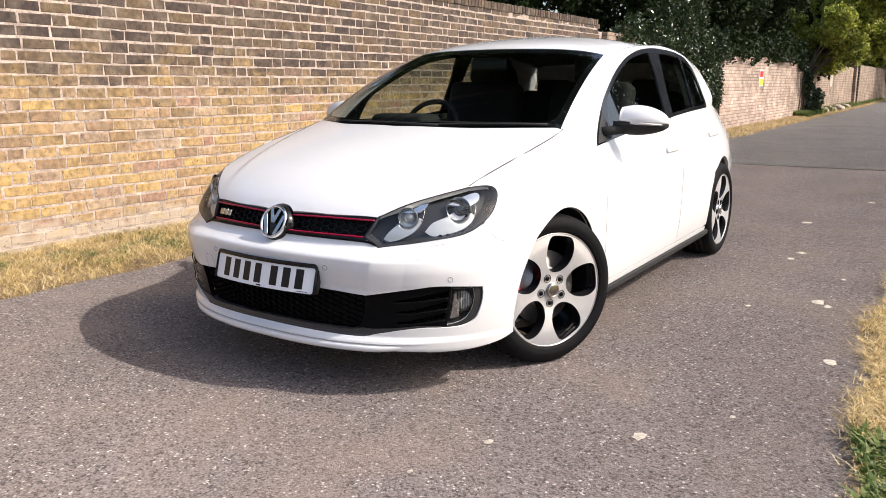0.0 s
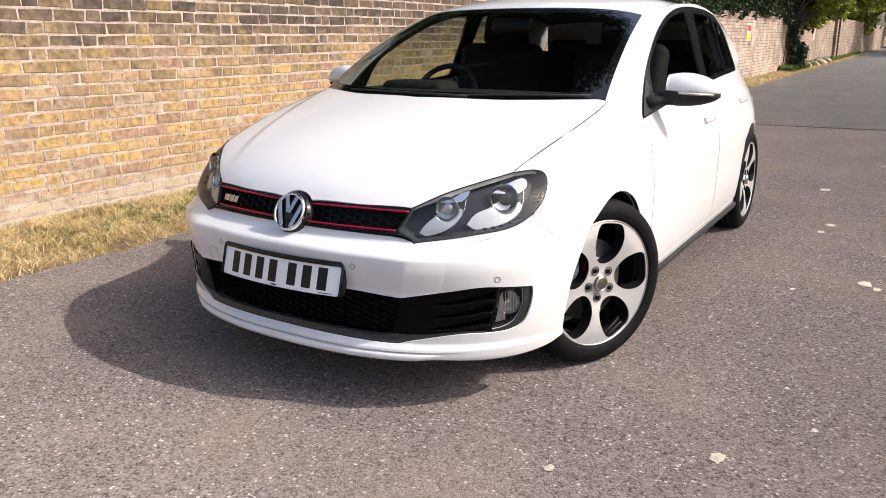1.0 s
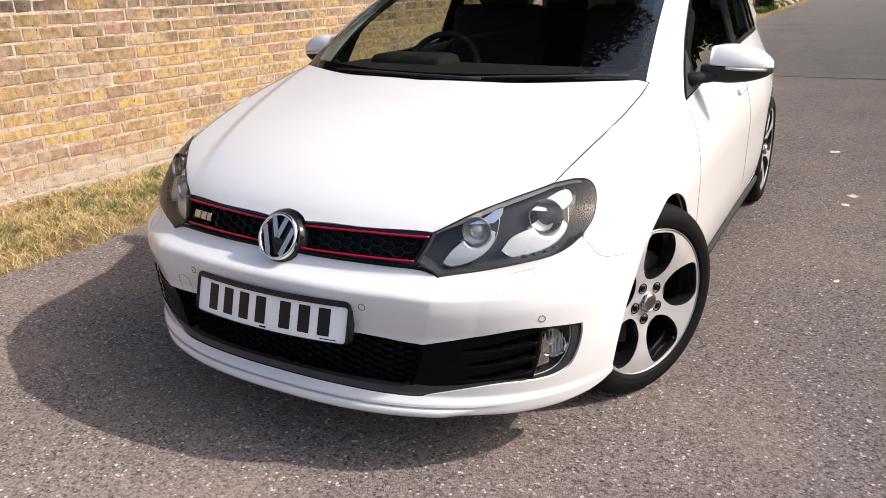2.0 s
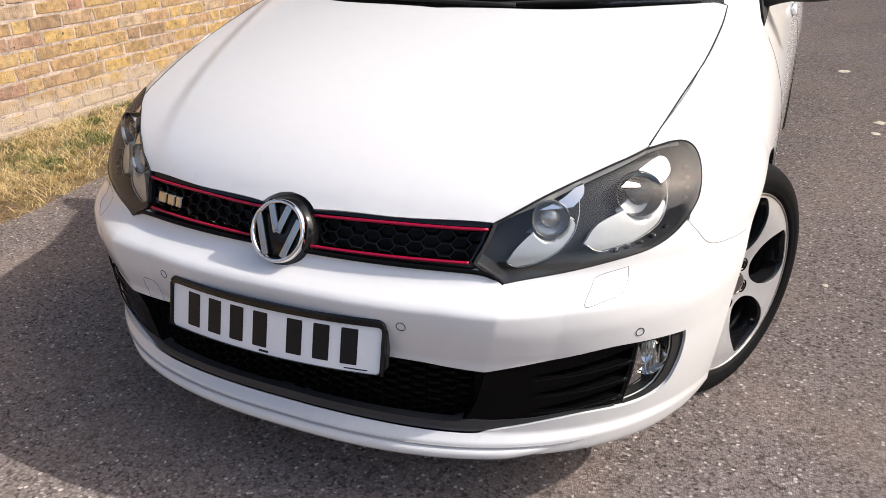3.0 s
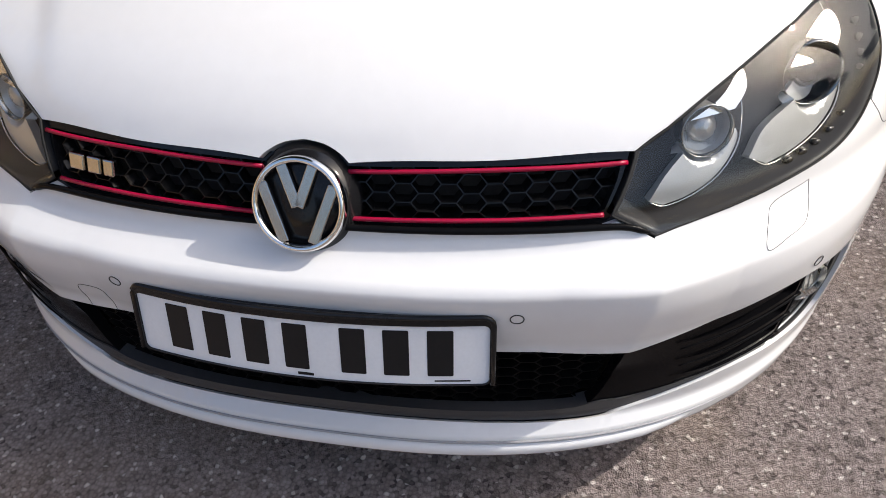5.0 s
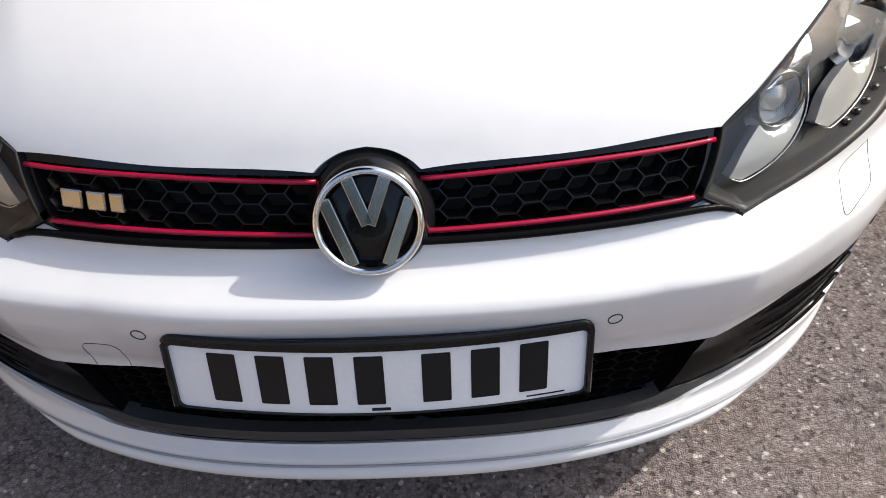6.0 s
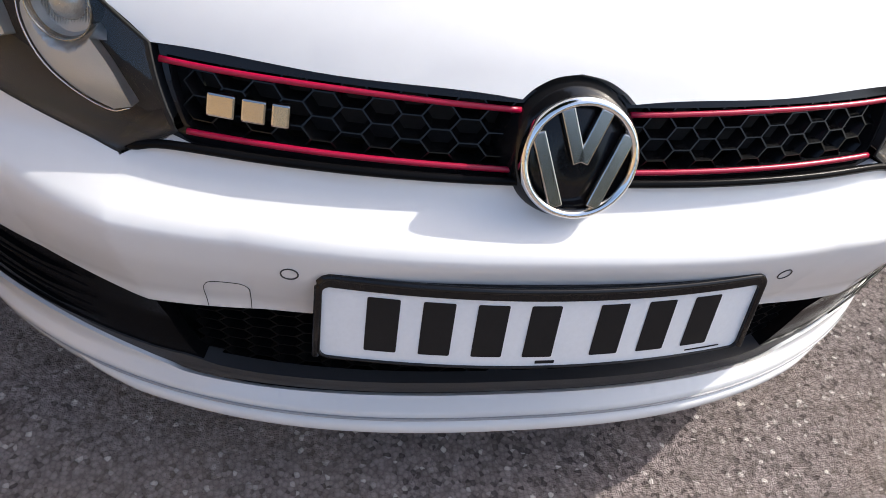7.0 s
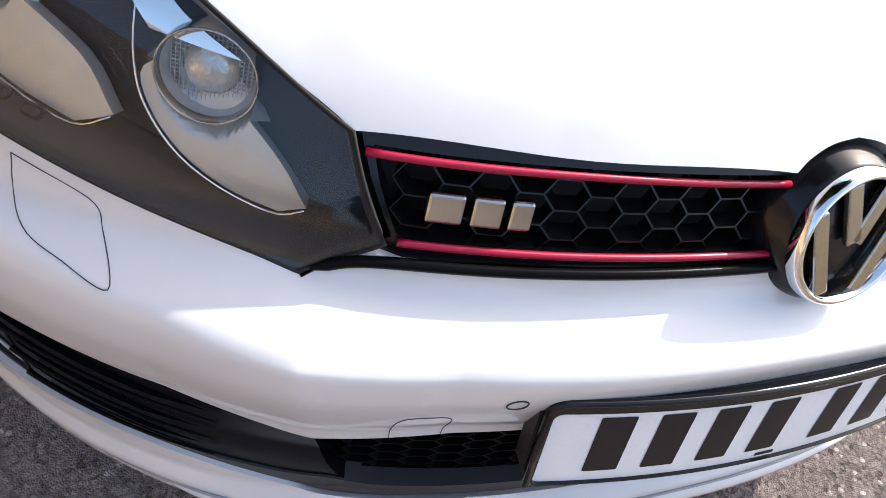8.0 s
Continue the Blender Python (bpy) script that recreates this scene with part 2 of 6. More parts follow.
    wash.operation, wash.inputs[1].default_value = "MULTIPLY_ADD", 0.55
    t.links.new(big2.outputs["Fac"], wash.inputs[0])
    t.links.new(sep.outputs["Z"], wash.inputs[2])
    wmap.inputs["From Min"].default_value, wmap.inputs["From Max"].default_value = 0.43, 0.56
    wmap.inputs["To Min"].default_value, wmap.inputs["To Max"].default_value = 0.9, 0.0
    t.links.new(wash.outputs[0], wmap.inputs["Value"])
    mix3 = t.nodes.new("ShaderNodeMix")
    mix3.data_type = "RGBA"
    mix3.inputs[7].default_value = (0.42, 0.345, 0.26, 1)
    t.links.new(wmap.outputs[0], mix3.inputs[0])
    t.links.new(mix2.outputs[2], mix3.inputs[6])
    # small dark pits
    spot, smap, mix4 = t.nodes.new("ShaderNodeTexNoise"), t.nodes.new("ShaderNodeMapRange"), t.nodes.new("ShaderNodeMix")
    spot.inputs["Scale"].default_value, spot.inputs["Detail"].default_value = 60, 3
    smap.inputs["From Min"].default_value, smap.inputs["From Max"].default_value = 0.66, 0.70
    mix4.data_type = "RGBA"
    mix4.inputs[7].default_value = (0.03, 0.025, 0.02, 1)
    t.links.new(geo.outputs["Position"], spot.inputs["Vector"])
    t.links.new(spot.outputs["Fac"], smap.inputs["Value"])
    t.links.new(smap.outputs[0], mix4.inputs[0])
    t.links.new(mix3.outputs[2], mix4.inputs[6])
    t.links.new(mix4.outputs[2], b.inputs["Base Color"])
    b.inputs["Roughness"].default_value = 0.9
    hs = t.nodes.new("ShaderNodeMath")
    hs.operation = "ADD"
    t.links.new(fine.outputs["Fac"], hs.inputs[0])
    t.links.new(pits.outputs["Fac"], hs.inputs[1])
    bp = t.nodes.new("ShaderNodeBump")
    bp.inputs["Strength"].default_value, bp.inputs["Distance"].default_value = 1.0, 0.009
    t.links.new(hs.outputs[0], bp.inputs["Height"])
    t.links.new(bp.outputs[0], b.inputs["Normal"])
    return m


BRICK = brick_material("stock_brick")
MORTAR = material("lime_mortar", (0.335, 0.272, 0.228), 0.95, bump=1.0, grain=70, vary=0.48, vary_scale=9)


def wall_pattern(name, c1, c2, joint):
    """Brickwork too far off to be told apart brick by brick."""
    m = bpy.data.materials.new(name)
    m.use_nodes = True
    t, b = m.node_tree, m.node_tree.nodes["Principled BSDF"]
    geo, sep, cb = t.nodes.new("ShaderNodeNewGeometry"), t.nodes.new("ShaderNodeSeparateXYZ"), t.nodes.new("ShaderNodeCombineXYZ")
    t.links.new(geo.outputs["Position"], sep.inputs[0])
    t.links.new(sep.outputs["Y"], cb.inputs[0])
    t.links.new(sep.outputs["Z"], cb.inputs[1])
    br = t.nodes.new("ShaderNodeTexBrick")
    br.inputs["Scale"].default_value = 1
    br.inputs["Brick Width"].default_value, br.inputs["Row Height"].default_value, br.inputs["Mortar Size"].default_value = 0.235, 0.083, 0.007
    br.inputs["Color1"].default_value, br.inputs["Color2"].default_value, br.inputs["Mortar"].default_value = (*c1, 1), (*c2, 1), (*joint, 1)
    t.links.new(cb.outputs[0], br.inputs["Vector"])
    no = t.nodes.new("ShaderNodeTexNoise")
    no.inputs["Scale"].default_value, no.inputs["Detail"].default_value = 1.7, 8
    t.links.new(geo.outputs["Position"], no.inputs["Vector"])
    mr = t.nodes.new("ShaderNodeMapRange")
    mr.inputs["From Min"].default_value, mr.inputs["From Max"].default_value = 0.3, 0.7
    mr.inputs["To Min"].default_value, mr.inputs["To Max"].default_value = 0.55, 1.45
    t.links.new(no.outputs["Fac"], mr.inputs["Value"])
    s = t.nodes.new("ShaderNodeVectorMath")
    s.operation = "SCALE"
    t.links.new(br.outputs["Color"], s.inputs[0])
    t.links.new(mr.outputs[0], s.inputs["Scale"])
    t.links.new(s.outputs[0], b.inputs["Base Color"])
    bp = t.nodes.new("ShaderNodeBump")
    bp.invert = True
    bp.inputs["Strength"].default_value, bp.inputs["Distance"].default_value = 0.6, 0.01
    t.links.new(br.outputs["Fac"], bp.inputs["Height"])
    t.links.new(bp.outputs[0], b.inputs["Normal"])
    b.inputs["Roughness"].default_value = 0.9
    return m


WALL_PINK = wall_pattern("pale_pink_brickwork", (0.40, 0.315, 0.255), (0.27, 0.195, 0.15), (0.15, 0.105, 0.085))
WALL_BROWN = wall_pattern("brown_brickwork", (0.22, 0.165, 0.125), (0.28, 0.21, 0.15), (0.12, 0.09, 0.07))


def leafy(name, stops, rough=0.5, through_light=0.3, spec=0.5):
    """Leaves or grass: a tone for each blade, some light passing through."""
    m = bpy.data.materials.new(name)
    m.use_nodes = True
    t, b = m.node_tree, m.node_tree.nodes["Principled BSDF"]
    geo = t.nodes.new("ShaderNodeNewGeometry")
    r = ramp(t, stops)
    no, add, mr = t.nodes.new("ShaderNodeTexNoise"), t.nodes.new("ShaderNodeMath"), t.nodes.new("ShaderNodeMapRange")
    no.inputs["Scale"].default_value, no.inputs["Detail"].default_value = 1.6, 3
    t.links.new(geo.outputs["Position"], no.inputs["Vector"])
    add.operation = "ADD"
    t.links.new(no.outputs["Fac"], add.inputs[0])
    t.links.new(geo.outputs["Random Per Island"], add.inputs[1])
    mr.inputs["From Min"].default_value, mr.inputs["From Max"].default_value = 0.3, 1.7
    t.links.new(add.outputs[0], mr.inputs["Value"])
    t.links.new(mr.outputs[0], r.inputs[0])
    t.links.new(r.outputs[0], b.inputs["Base Color"])
    b.inputs["Roughness"].default_value, b.inputs["Specular IOR Level"].default_value = rough, spec
    tl, mix = t.nodes.new("ShaderNodeBsdfTranslucent"), t.nodes.new("ShaderNodeMixShader")
    t.links.new(r.outputs[0], tl.inputs["Color"])
    mix.inputs[0].default_value = through_light
    t.links.new(b.outputs[0], mix.inputs[1])
    t.links.new(tl.outputs[0], mix.inputs[2])
    t.links.new(mix.outputs[0], t.nodes["Material Output"].inputs["Surface"])
    return m


STRAW = leafy("dry_grass", [(0.0, (0.16, 0.115, 0.040)), (0.3, (0.40, 0.285, 0.105)), (0.6, (0.64, 0.49, 0.235)), (1.0, (0.76, 0.64, 0.40))], 0.8, 0.15)
LITTER = leafy("dead_straw", [(0.0, (0.09, 0.055, 0.028)), (0.4, (0.24, 0.155, 0.07)), (0.8, (0.46, 0.34, 0.19)), (1.0, (0.60, 0.47, 0.30))], 0.85, 0.1)
GREEN = leafy("green_grass", [(0.0, (0.033, 0.059, 0.010)), (0.5, (0.086, 0.139, 0.023)), (1.0, (0.198, 0.238, 0.066))], 0.6)
# crown shade is put into this colour, so lit leaves stay near black too
LEAF_DARK = leafy("dark_shaded_leaves", [(0.0, (0.006, 0.011, 0.004)), (0.5, (0.013, 0.025, 0.008)), (1.0, (0.030, 0.050, 0.014))], 0.6, 0.2, 0.12)
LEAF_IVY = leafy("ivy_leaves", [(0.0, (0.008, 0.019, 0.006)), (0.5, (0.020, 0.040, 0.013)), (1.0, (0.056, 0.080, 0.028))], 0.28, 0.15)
# sunlight on the crowns is partly put into this bright leaf colour
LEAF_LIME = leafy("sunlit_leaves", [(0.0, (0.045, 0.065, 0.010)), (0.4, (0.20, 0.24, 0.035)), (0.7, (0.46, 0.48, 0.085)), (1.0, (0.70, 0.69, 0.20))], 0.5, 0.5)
BARK = material("bark", (0.11, 0.08, 0.06), 0.9, bump=1.0, grain=40, vary=0.35, vary_scale=6)
EARTH = material("verge_earth", (0.128, 0.090, 0.053), 0.95, bump=1.0, grain=60, vary=0.35, vary_scale=2)
FLECK = material("pale_fleck", (0.38, 0.335, 0.275), 0.9, bump=0.8, grain=200, vary=0.35, vary_scale=60)
MEADOW = material("dry_meadow", (0.150, 0.128, 0.053), 0.95, bump=1.0, grain=30, vary=0.4, vary_scale=0.6)


# ---- building helpers ----
def mesh(name, verts, faces, mat, smooth=True, normals=None):
    me = bpy.data.meshes.new(name)
    me.from_pydata([tuple(map(float, v)) for v in verts], [], [tuple(map(int, f)) for f in faces])
    me.materials.append(mat)
    me.polygons.foreach_set("use_smooth", [bool(smooth)] * len(me.polygons))
    me.update()
    if normals is not None:
        me.normals_split_custom_set_from_vertices([tuple(map(float, n)) for n in normals])
    return me


def part(name, data, parent=None, label="", m=None):
    """One mesh object, under a thing or a part."""
    ob = new(name, data)
    if m is not None:
        ob.matrix_basis = m
    if parent is not None:
        ob.parent = parent
        up, above = Matrix(), parent
        while above is not None:
            up = above.matrix_parent_inverse @ above.matrix_basis @ up
            above = above.parent
        ob.matrix_parent_inverse = up.inverted()
    if label:
        tagged(ob, label)
    return ob


def thing(name, label, category, group="", kind="", data=None):
    return tagged(new(name, data), label, category, group, kind)


def bm_mesh(name, bm, mat, smooth=True):
    me = bpy.data.meshes.new(name)
    bm.normal_update()
    bm.to_mesh(me)
    bm.free()
    me.materials.append(mat)
    me.polygons.foreach_set("use_smooth", [bool(smooth)] * len(me.polygons))
    return me


def box_bm(size, centre=(0, 0, 0), bevel=0.0, segments=2, bm=None):
    b2 = bmesh.new()
    bmesh.ops.create_cube(b2, size=1.0)
    bmesh.ops.scale(b2, vec=size, verts=b2.verts)
    if bevel:
        bmesh.ops.bevel(b2, geom=list(b2.edges), offset=bevel, segments=segments, affect="EDGES", profile=0.5)
    bmesh.ops.translate(b2, vec=centre, verts=b2.verts)
    if bm is None:
        return b2
    tmp = bpy.data.meshes.new("tmp")
    b2.to_mesh(tmp)
    b2.free()
    bm.from_mesh(tmp)
    bpy.data.meshes.remove(tmp)
    return bm


def lathe(profile, steps=48):
    """Verts and faces of a profile of (radius, height) turned about x."""
    v, fs = [], []
    for i in range(steps):
        a = 2 * math.pi * i / steps
        v += [(h, r * math.cos(a), r * math.sin(a)) for r, h in profile]
    n = len(profile)
    for i in range(steps):
        j = (i + 1) % steps
        fs += [(i * n + k, i * n + k + 1, j * n + k + 1, j * n + k) for k in range(n - 1)]
    return v, fs


def tube(points, radius, sides=6, closed=False):
    """Verts and faces of a round bar along points; radius may be a list."""
    p = [Vector(q) for q in points]
    n = len(p)
    rad = [float(r) for r in radius] if isinstance(radius, (list, tuple)) else [float(radius)] * n
    v, fs = [], []
    up = Vector((0.13, 0.21, 1)).normalized()
    for i in range(n):
        a, b = (p[i - 1] if (i or closed) else p[i]), (p[(i + 1) % n] if (i < n - 1 or closed) else p[i])
        d = (b - a).normalized()
        s = d.cross(up)
        s = s.normalized() if s.length > 1e-4 else Vector((1, 0, 0))
        w = s.cross(d)
        for k in range(sides):
            ang = 2 * math.pi * k / sides
            v.append(p[i] + rad[i] * (math.cos(ang) * s + math.sin(ang) * w))
    for i in range(n if closed else n - 1):
        j = (i + 1) % n
        fs += [(i * sides + k, i * sides + (k + 1) % sides, j * sides + (k + 1) % sides, j * sides + k) for k in range(sides)]
    if not closed:
        fs += [tuple(range(sides))[::-1], tuple((n - 1) * sides + k for k in range(sides))]
    return v, fs


def smooth_line(points, n=8, closed=False):
    """Catmull-Rom through points of any dimension."""
    p = np.asarray(points, float)
    m, out = len(p), []
    for i in range(m if closed else m - 1):
        if closed:
            a, b, c, d = p[i - 1], p[i], p[(i + 1) % m], p[(i + 2) % m]
        else:
            b, c = p[i], p[i + 1]
            a = p[i - 1] if i else 2 * b - c
            d = p[i + 2] if i + 2 < m else 2 * c - b
        for t in np.arange(n) / n:
            out.append(0.5 * (2 * b + (c - a) * t + (2 * a - 5 * b + 4 * c - d) * t * t + (3 * b - a - 3 * c + d) * t ** 3))
    if not closed:
        out.append(p[-1])
    return np.array(out)


def dense(loop, step):
    """A closed loop with no edge longer than step."""
    out = []
    loop = np.asarray(loop, float)
    for a, b in zip(loop, np.roll(loop, -1, 0)):
        n = max(1, int(math.ceil(np.linalg.norm(b - a) / step)))
        if np.linalg.norm(b - a) < 1e-6:
            continue
        out += [a + (b - a) * k / n for k in range(n)]
    return np.array(out)


def inside(pts, loop):
    x, y = pts[:, 0], pts[:, 1]
    hit = np.zeros(len(pts), bool)
    for (x1, y1), (x2, y2) in zip(loop, np.roll(loop, -1, 0)):
        if y1 != y2:
            hit ^= ((y1 > y) != (y2 > y)) & (x < (x2 - x1) * (y - y1) / (y2 - y1) + x1)
    return hit


HEART = np.array([0.0, 2.0, 0.55])


def panel(name, loop, lift, mat, parent, step=0.02, holes=(), skirt=0.012, label="", heart=HEART):
    """A sheet trimmed by a loop (and holes) in a surface's own two coordinates, with a turned-in edge."""
    from_loops = [dense(l, step) for l in (loop, *holes)]
    lo, hi = from_loops[0].min(0), from_loops[0].max(0)
    g = np.stack(np.meshgrid(np.arange(lo[0], hi[0], step), np.arange(lo[1], hi[1], step)), -1).reshape(-1, 2)
    g[:, 0] += (np.round((g[:, 1] - lo[1]) / step) % 2) * step * 0.5
    keep = inside(g, from_loops[0])
    for l in from_loops[1:]:
        keep &= ~inside(g, l)
    g = g[keep]
    rim = np.concatenate(from_loops)
    if len(g):
        far = np.full(len(g), 9.0)
        for k in range(0, len(rim), 200):
            far = np.minimum(far, np.linalg.norm(g[:, None] - rim[None, k:k + 200], axis=2).min(1))
        g = g[far > step * 0.55]
    pts = np.concatenate([rim, g])
    edges, at = [], 0
    for l in from_loops:
        edges += [(at + i, at + (i + 1) % len(l)) for i in range(len(l))]
        at += len(l)
    out = geometry.delaunay_2d_cdt([Vector(p) for p in pts], edges, [], 0, 1e-7)
    uv = np.array([tuple(v) for v in out[0]])
    tri = np.array([f for f in out[2]])
    mid = uv[tri].mean(1)
    keep = inside(mid, from_loops[0])
    for l in from_loops[1:]:
        keep &= ~inside(mid, l)
    tri = tri[keep]
    e = 1e-3
    pos = lift(uv[:, 0], uv[:, 1])
    nrm = np.cross(lift(uv[:, 0] + e, uv[:, 1]) - lift(uv[:, 0] - e, uv[:, 1]), lift(uv[:, 0], uv[:, 1] + e) - lift(uv[:, 0], uv[:, 1] - e))
    nrm /= np.linalg.norm(nrm, axis=1, keepdims=True) + 1e-12
    if ((pos - heart) * nrm).sum() < 0:
        nrm = -nrm
    fn = np.cross(pos[tri[:, 1]] - pos[tri[:, 0]], pos[tri[:, 2]] - pos[tri[:, 0]])
    flip = (fn * nrm[tri].mean(1)).sum(1) < 0
    tri[flip] = tri[flip][:, ::-1]
    verts, faces, normals = list(pos), [tuple(f) for f in tri], list(nrm)
    if skirt:
        count = {}
        for f in faces:
            for a, b in ((f[0], f[1]), (f[1], f[2]), (f[2], f[0])):
                count[(a, b)] = count.get((a, b), 0) + 1
        rimmed = {}
        for (a, b) in list(count):
            if (b, a) not in count:
                for k in (a, b):
                    if k not in rimmed:
                        rimmed[k] = len(verts)
                        verts += [pos[k], pos[k] - nrm[k] * skirt]
                        normals += [(0, 0, 0), (0, 0, 0)]
                ia, ib = rimmed[a], rimmed[b]
                faces.append((ib, ia, ia + 1, ib + 1))
    return part(name, mesh(name, verts, faces, mat, True, normals), parent, label)


def mirrored(loop):
    l = np.array(loop, float)
    l[:, 0] *= -1
    return l[::-1]


# ---- body surfaces: functions that give the car's skin ----
AXLE = 0.885


def spl(xs, ys, q):
    """Smooth curve through (xs, ys) at q, with a straight run-out past both ends."""
    xs, ys, q = np.asarray(xs, float), np.asarray(ys, float), np.asarray(q, float)
    h, dl = np.diff(xs), np.diff(ys) / np.diff(xs)
    m = np.empty(len(xs))
    m[0], m[-1] = dl[0], dl[-1]
    for i in range(1, len(xs) - 1):
        same = dl[i - 1] * dl[i] > 0
        w1, w2 = 2 * h[i] + h[i - 1], h[i] + 2 * h[i - 1]
        m[i] = (w1 + w2) / (w1 / dl[i - 1] + w2 / dl[i]) if same else 0.0
    i = np.clip(np.searchsorted(xs, q) - 1, 0, len(xs) - 2)
    t = (q - xs[i]) / h[i]
    lo, hi = np.minimum(t, 0), np.maximum(t - 1, 0)
    t = np.clip(t, 0, 1)
    v = (ys[i] * (1 + 2 * t) * (1 - t) ** 2 + m[i] * h[i] * t * (1 - t) ** 2
         + ys[i + 1] * t * t * (3 - 2 * t) + m[i + 1] * h[i] * t * t * (t - 1))
    return v + lo * h[i] * m[i] + hi * h[i] * m[i + 1]


def bonnet_z(x, y):
    """Height of the bonnet."""
    d = y - 0.21 - 0.3 * x * x
    rise = spl((-0.02, 0.0, 0.012, 0.03, 0.08, 0.173, 0.4, 0.65, 0.87, 1.05), (0.67, 0.695, 0.71, 0.728, 0.765, 0.811, 0.885, 0.945, 0.99, 1.018), d)
    # two long soft creases run from the grille's corners to the pillars
    w = np.clip((0.435 + 0.30 * (y - 0.30) - np.abs(x)) / 0.06 + 0.5, 0, 1)
    return rise - 0.05 * x * x + 0.009 * w * w * (3 - 2 * w) * np.clip(d / 0.2, 0, 1)


SHUT_Y = (0.51, 0.60, 0.68, 0.76, AXLE, 0.96, 1.09, 1.15, 1.22)
SHUT_X = (0.664, 0.6765, 0.688, 0.6975, 0.709, 0.7145, 0.720, 0.7205, 0.7165)


def shut_k(y):
    """How fast the side falls away, so that it meets the bonnet along its gap."""
    x = float(spl(SHUT_Y, SHUT_X, y))
    return (0.888 - x) / (float(bonnet_z(x, y)) - 0.62) ** 2


K_Y = [0.6, AXLE, 0.92, 0.96, 1.02, 1.09, 1.15, 1.22, 1.36, 1.8, 4.2]
K_V = [shut_k(AXLE)] + [shut_k(y) for y in K_Y[1:8]] + [1.25, 1.1, 1.1]


def side_x(y, z):
    """Half width of the body side."""
    y, z = np.asarray(y, float), np.asarray(z, float)
    k = spl(K_Y, K_V, y)
    top = np.maximum(z - 0.62, 0)
    low = np.maximum(0.44 - z, 0)
    tail, end = np.maximum(y - 3.0, 0), np.maximum(y - 3.5, 0)
    return 0.888 - k * top ** 2 - 0.55 * low ** 2 - 0.075 * tail ** 2 - 0.10 * end ** 2


NOSE_Z = [0.195, 0.21, 0.235, 0.262, 0.43, 0.46, 0.50, 0.525, 0.541, 0.549, 0.557, 0.568, 0.580, 0.60, 0.62, 0.65, 0.69, 0.728, 0.762]
NOSE_Y = [0.102, 0.093, 0.094, 0.117, 0.118, 0.111, 0.1020, 0.0985, 0.0970, 0.0995, 0.1100, 0.1320, 0.1510, 0.163, 0.168, 0.185, 0.212, 0.24, 0.286]
for _y in (0.54, 0.62, 0.70, 0.77):
    # above the lamps the plan curve runs through the bonnet's gap
    _x = float(spl(SHUT_Y, SHUT_X, _y))
    _z = float(bonnet_z(_x, _y))
    _b = (AXLE - _y) / (1 - (_x / float(side_x(AXLE, _z))) ** 2.3) ** (1 / 2.3)
    NOSE_Z.append(_z)
    NOSE_Y.append(AXLE - _b)
NOSE_Z += [0.90, 0.96]
NOSE_Y += [NOSE_Y[-1] + 0.09, NOSE_Y[-1] + 0.22]


def nose_y(z):
    """The nose on the centre line."""
    return spl(NOSE_Z, NOSE_Y, z)


def nose_n(z):
    return spl((0.2, 0.3, 0.5, 0.56, 0.6, 0.7, 0.79, 0.9), (2.46, 2.53, 2.6, 2.5, 2.42, 2.4, 2.3, 2.3), z)


def plan(phi, z):
    a, b, n = side_x(AXLE, z), AXLE - nose_y(z), nose_n(z)
    s, c = np.abs(np.sin(phi)), np.abs(np.cos(phi))
    r = (s ** n + c ** n) ** (-1 / n)
    return a * r * s, AXLE - b * r * c


_PHI = np.linspace(0, math.pi / 2, 400)
_PX, _PY = plan(_PHI, 0.5)
_Q = np.concatenate([[0], np.cumsum(np.hypot(np.diff(_PX), np.diff(_PY)))])
QEND = _Q[-1]


def wrap(q, z):
    """A point of the skin, q metres round from the middle of the nose, at height z."""
    q, z = np.asarray(q, float), np.asarray(z, float)
    sign, q = np.where(q < 0, -1.0, 1.0), np.abs(q)
    x, y = plan(np.interp(q, _Q, _PHI), z)
    y2 = AXLE + q - QEND
    x, y = np.where(q > QEND, side_x(y2, z), x), np.where(q > QEND, y2, y)
    # the blunt vertical edge between the bumper's face and its corner
    edge = np.clip((z - 0.36) / 0.06, 0, 1) * np.clip((0.590 - z) / 0.042, 0, 1)
    bulge = 0.0120 * edge * np.maximum(0, 1.02 - np.sqrt((q - 0.482 + 0.25 * (0.541 - z)) ** 2 + 0.002 ** 2) / 0.125)
    x, y = x + 0.42 * bulge, y - 0.9 * bulge
    return np.stack([sign * x, y, z + 0 * x], -1)


def q_of(x, y, z):
    """The wrap coordinate of a point of the skin."""
    if y >= AXLE:
        return QEND + y - AXLE
    return float(np.interp(np.arctan2(x / side_x(AXLE, z), (AXLE - y) / (AXLE - nose_y(z))), _PHI, _Q))


def skin(inset=0.0):
    """The wrap surface, drawn in towards the middle of the front axle by a share."""
    def lift(q, z):
        p = wrap(q, z)
        p[..., 0] *= 1 - inset
        p[..., 1] = AXLE - (AXLE - p[..., 1]) * (1 - np.where(p[..., 1] < AXLE, inset, 0))
        return p
    return lift


def flank_x(y, z):
    y, z = np.asarray(y, float), np.asarray(z, float)
    tail = np.maximum(y - 3.05, 0)
    return np.where(z < 0.9, side_x(y, np.minimum(z, 0.9)), side_x(y, 0.9) - 0.36 * (z - 0.9) - 0.06 * tail ** 2 * np.clip((z - 0.9) * 4, 0, 1))


def flank(side, off=0.0):
    return lambda y, z: np.stack([side * (flank_x(y, z) + off), y, z + 0 * y], -1)


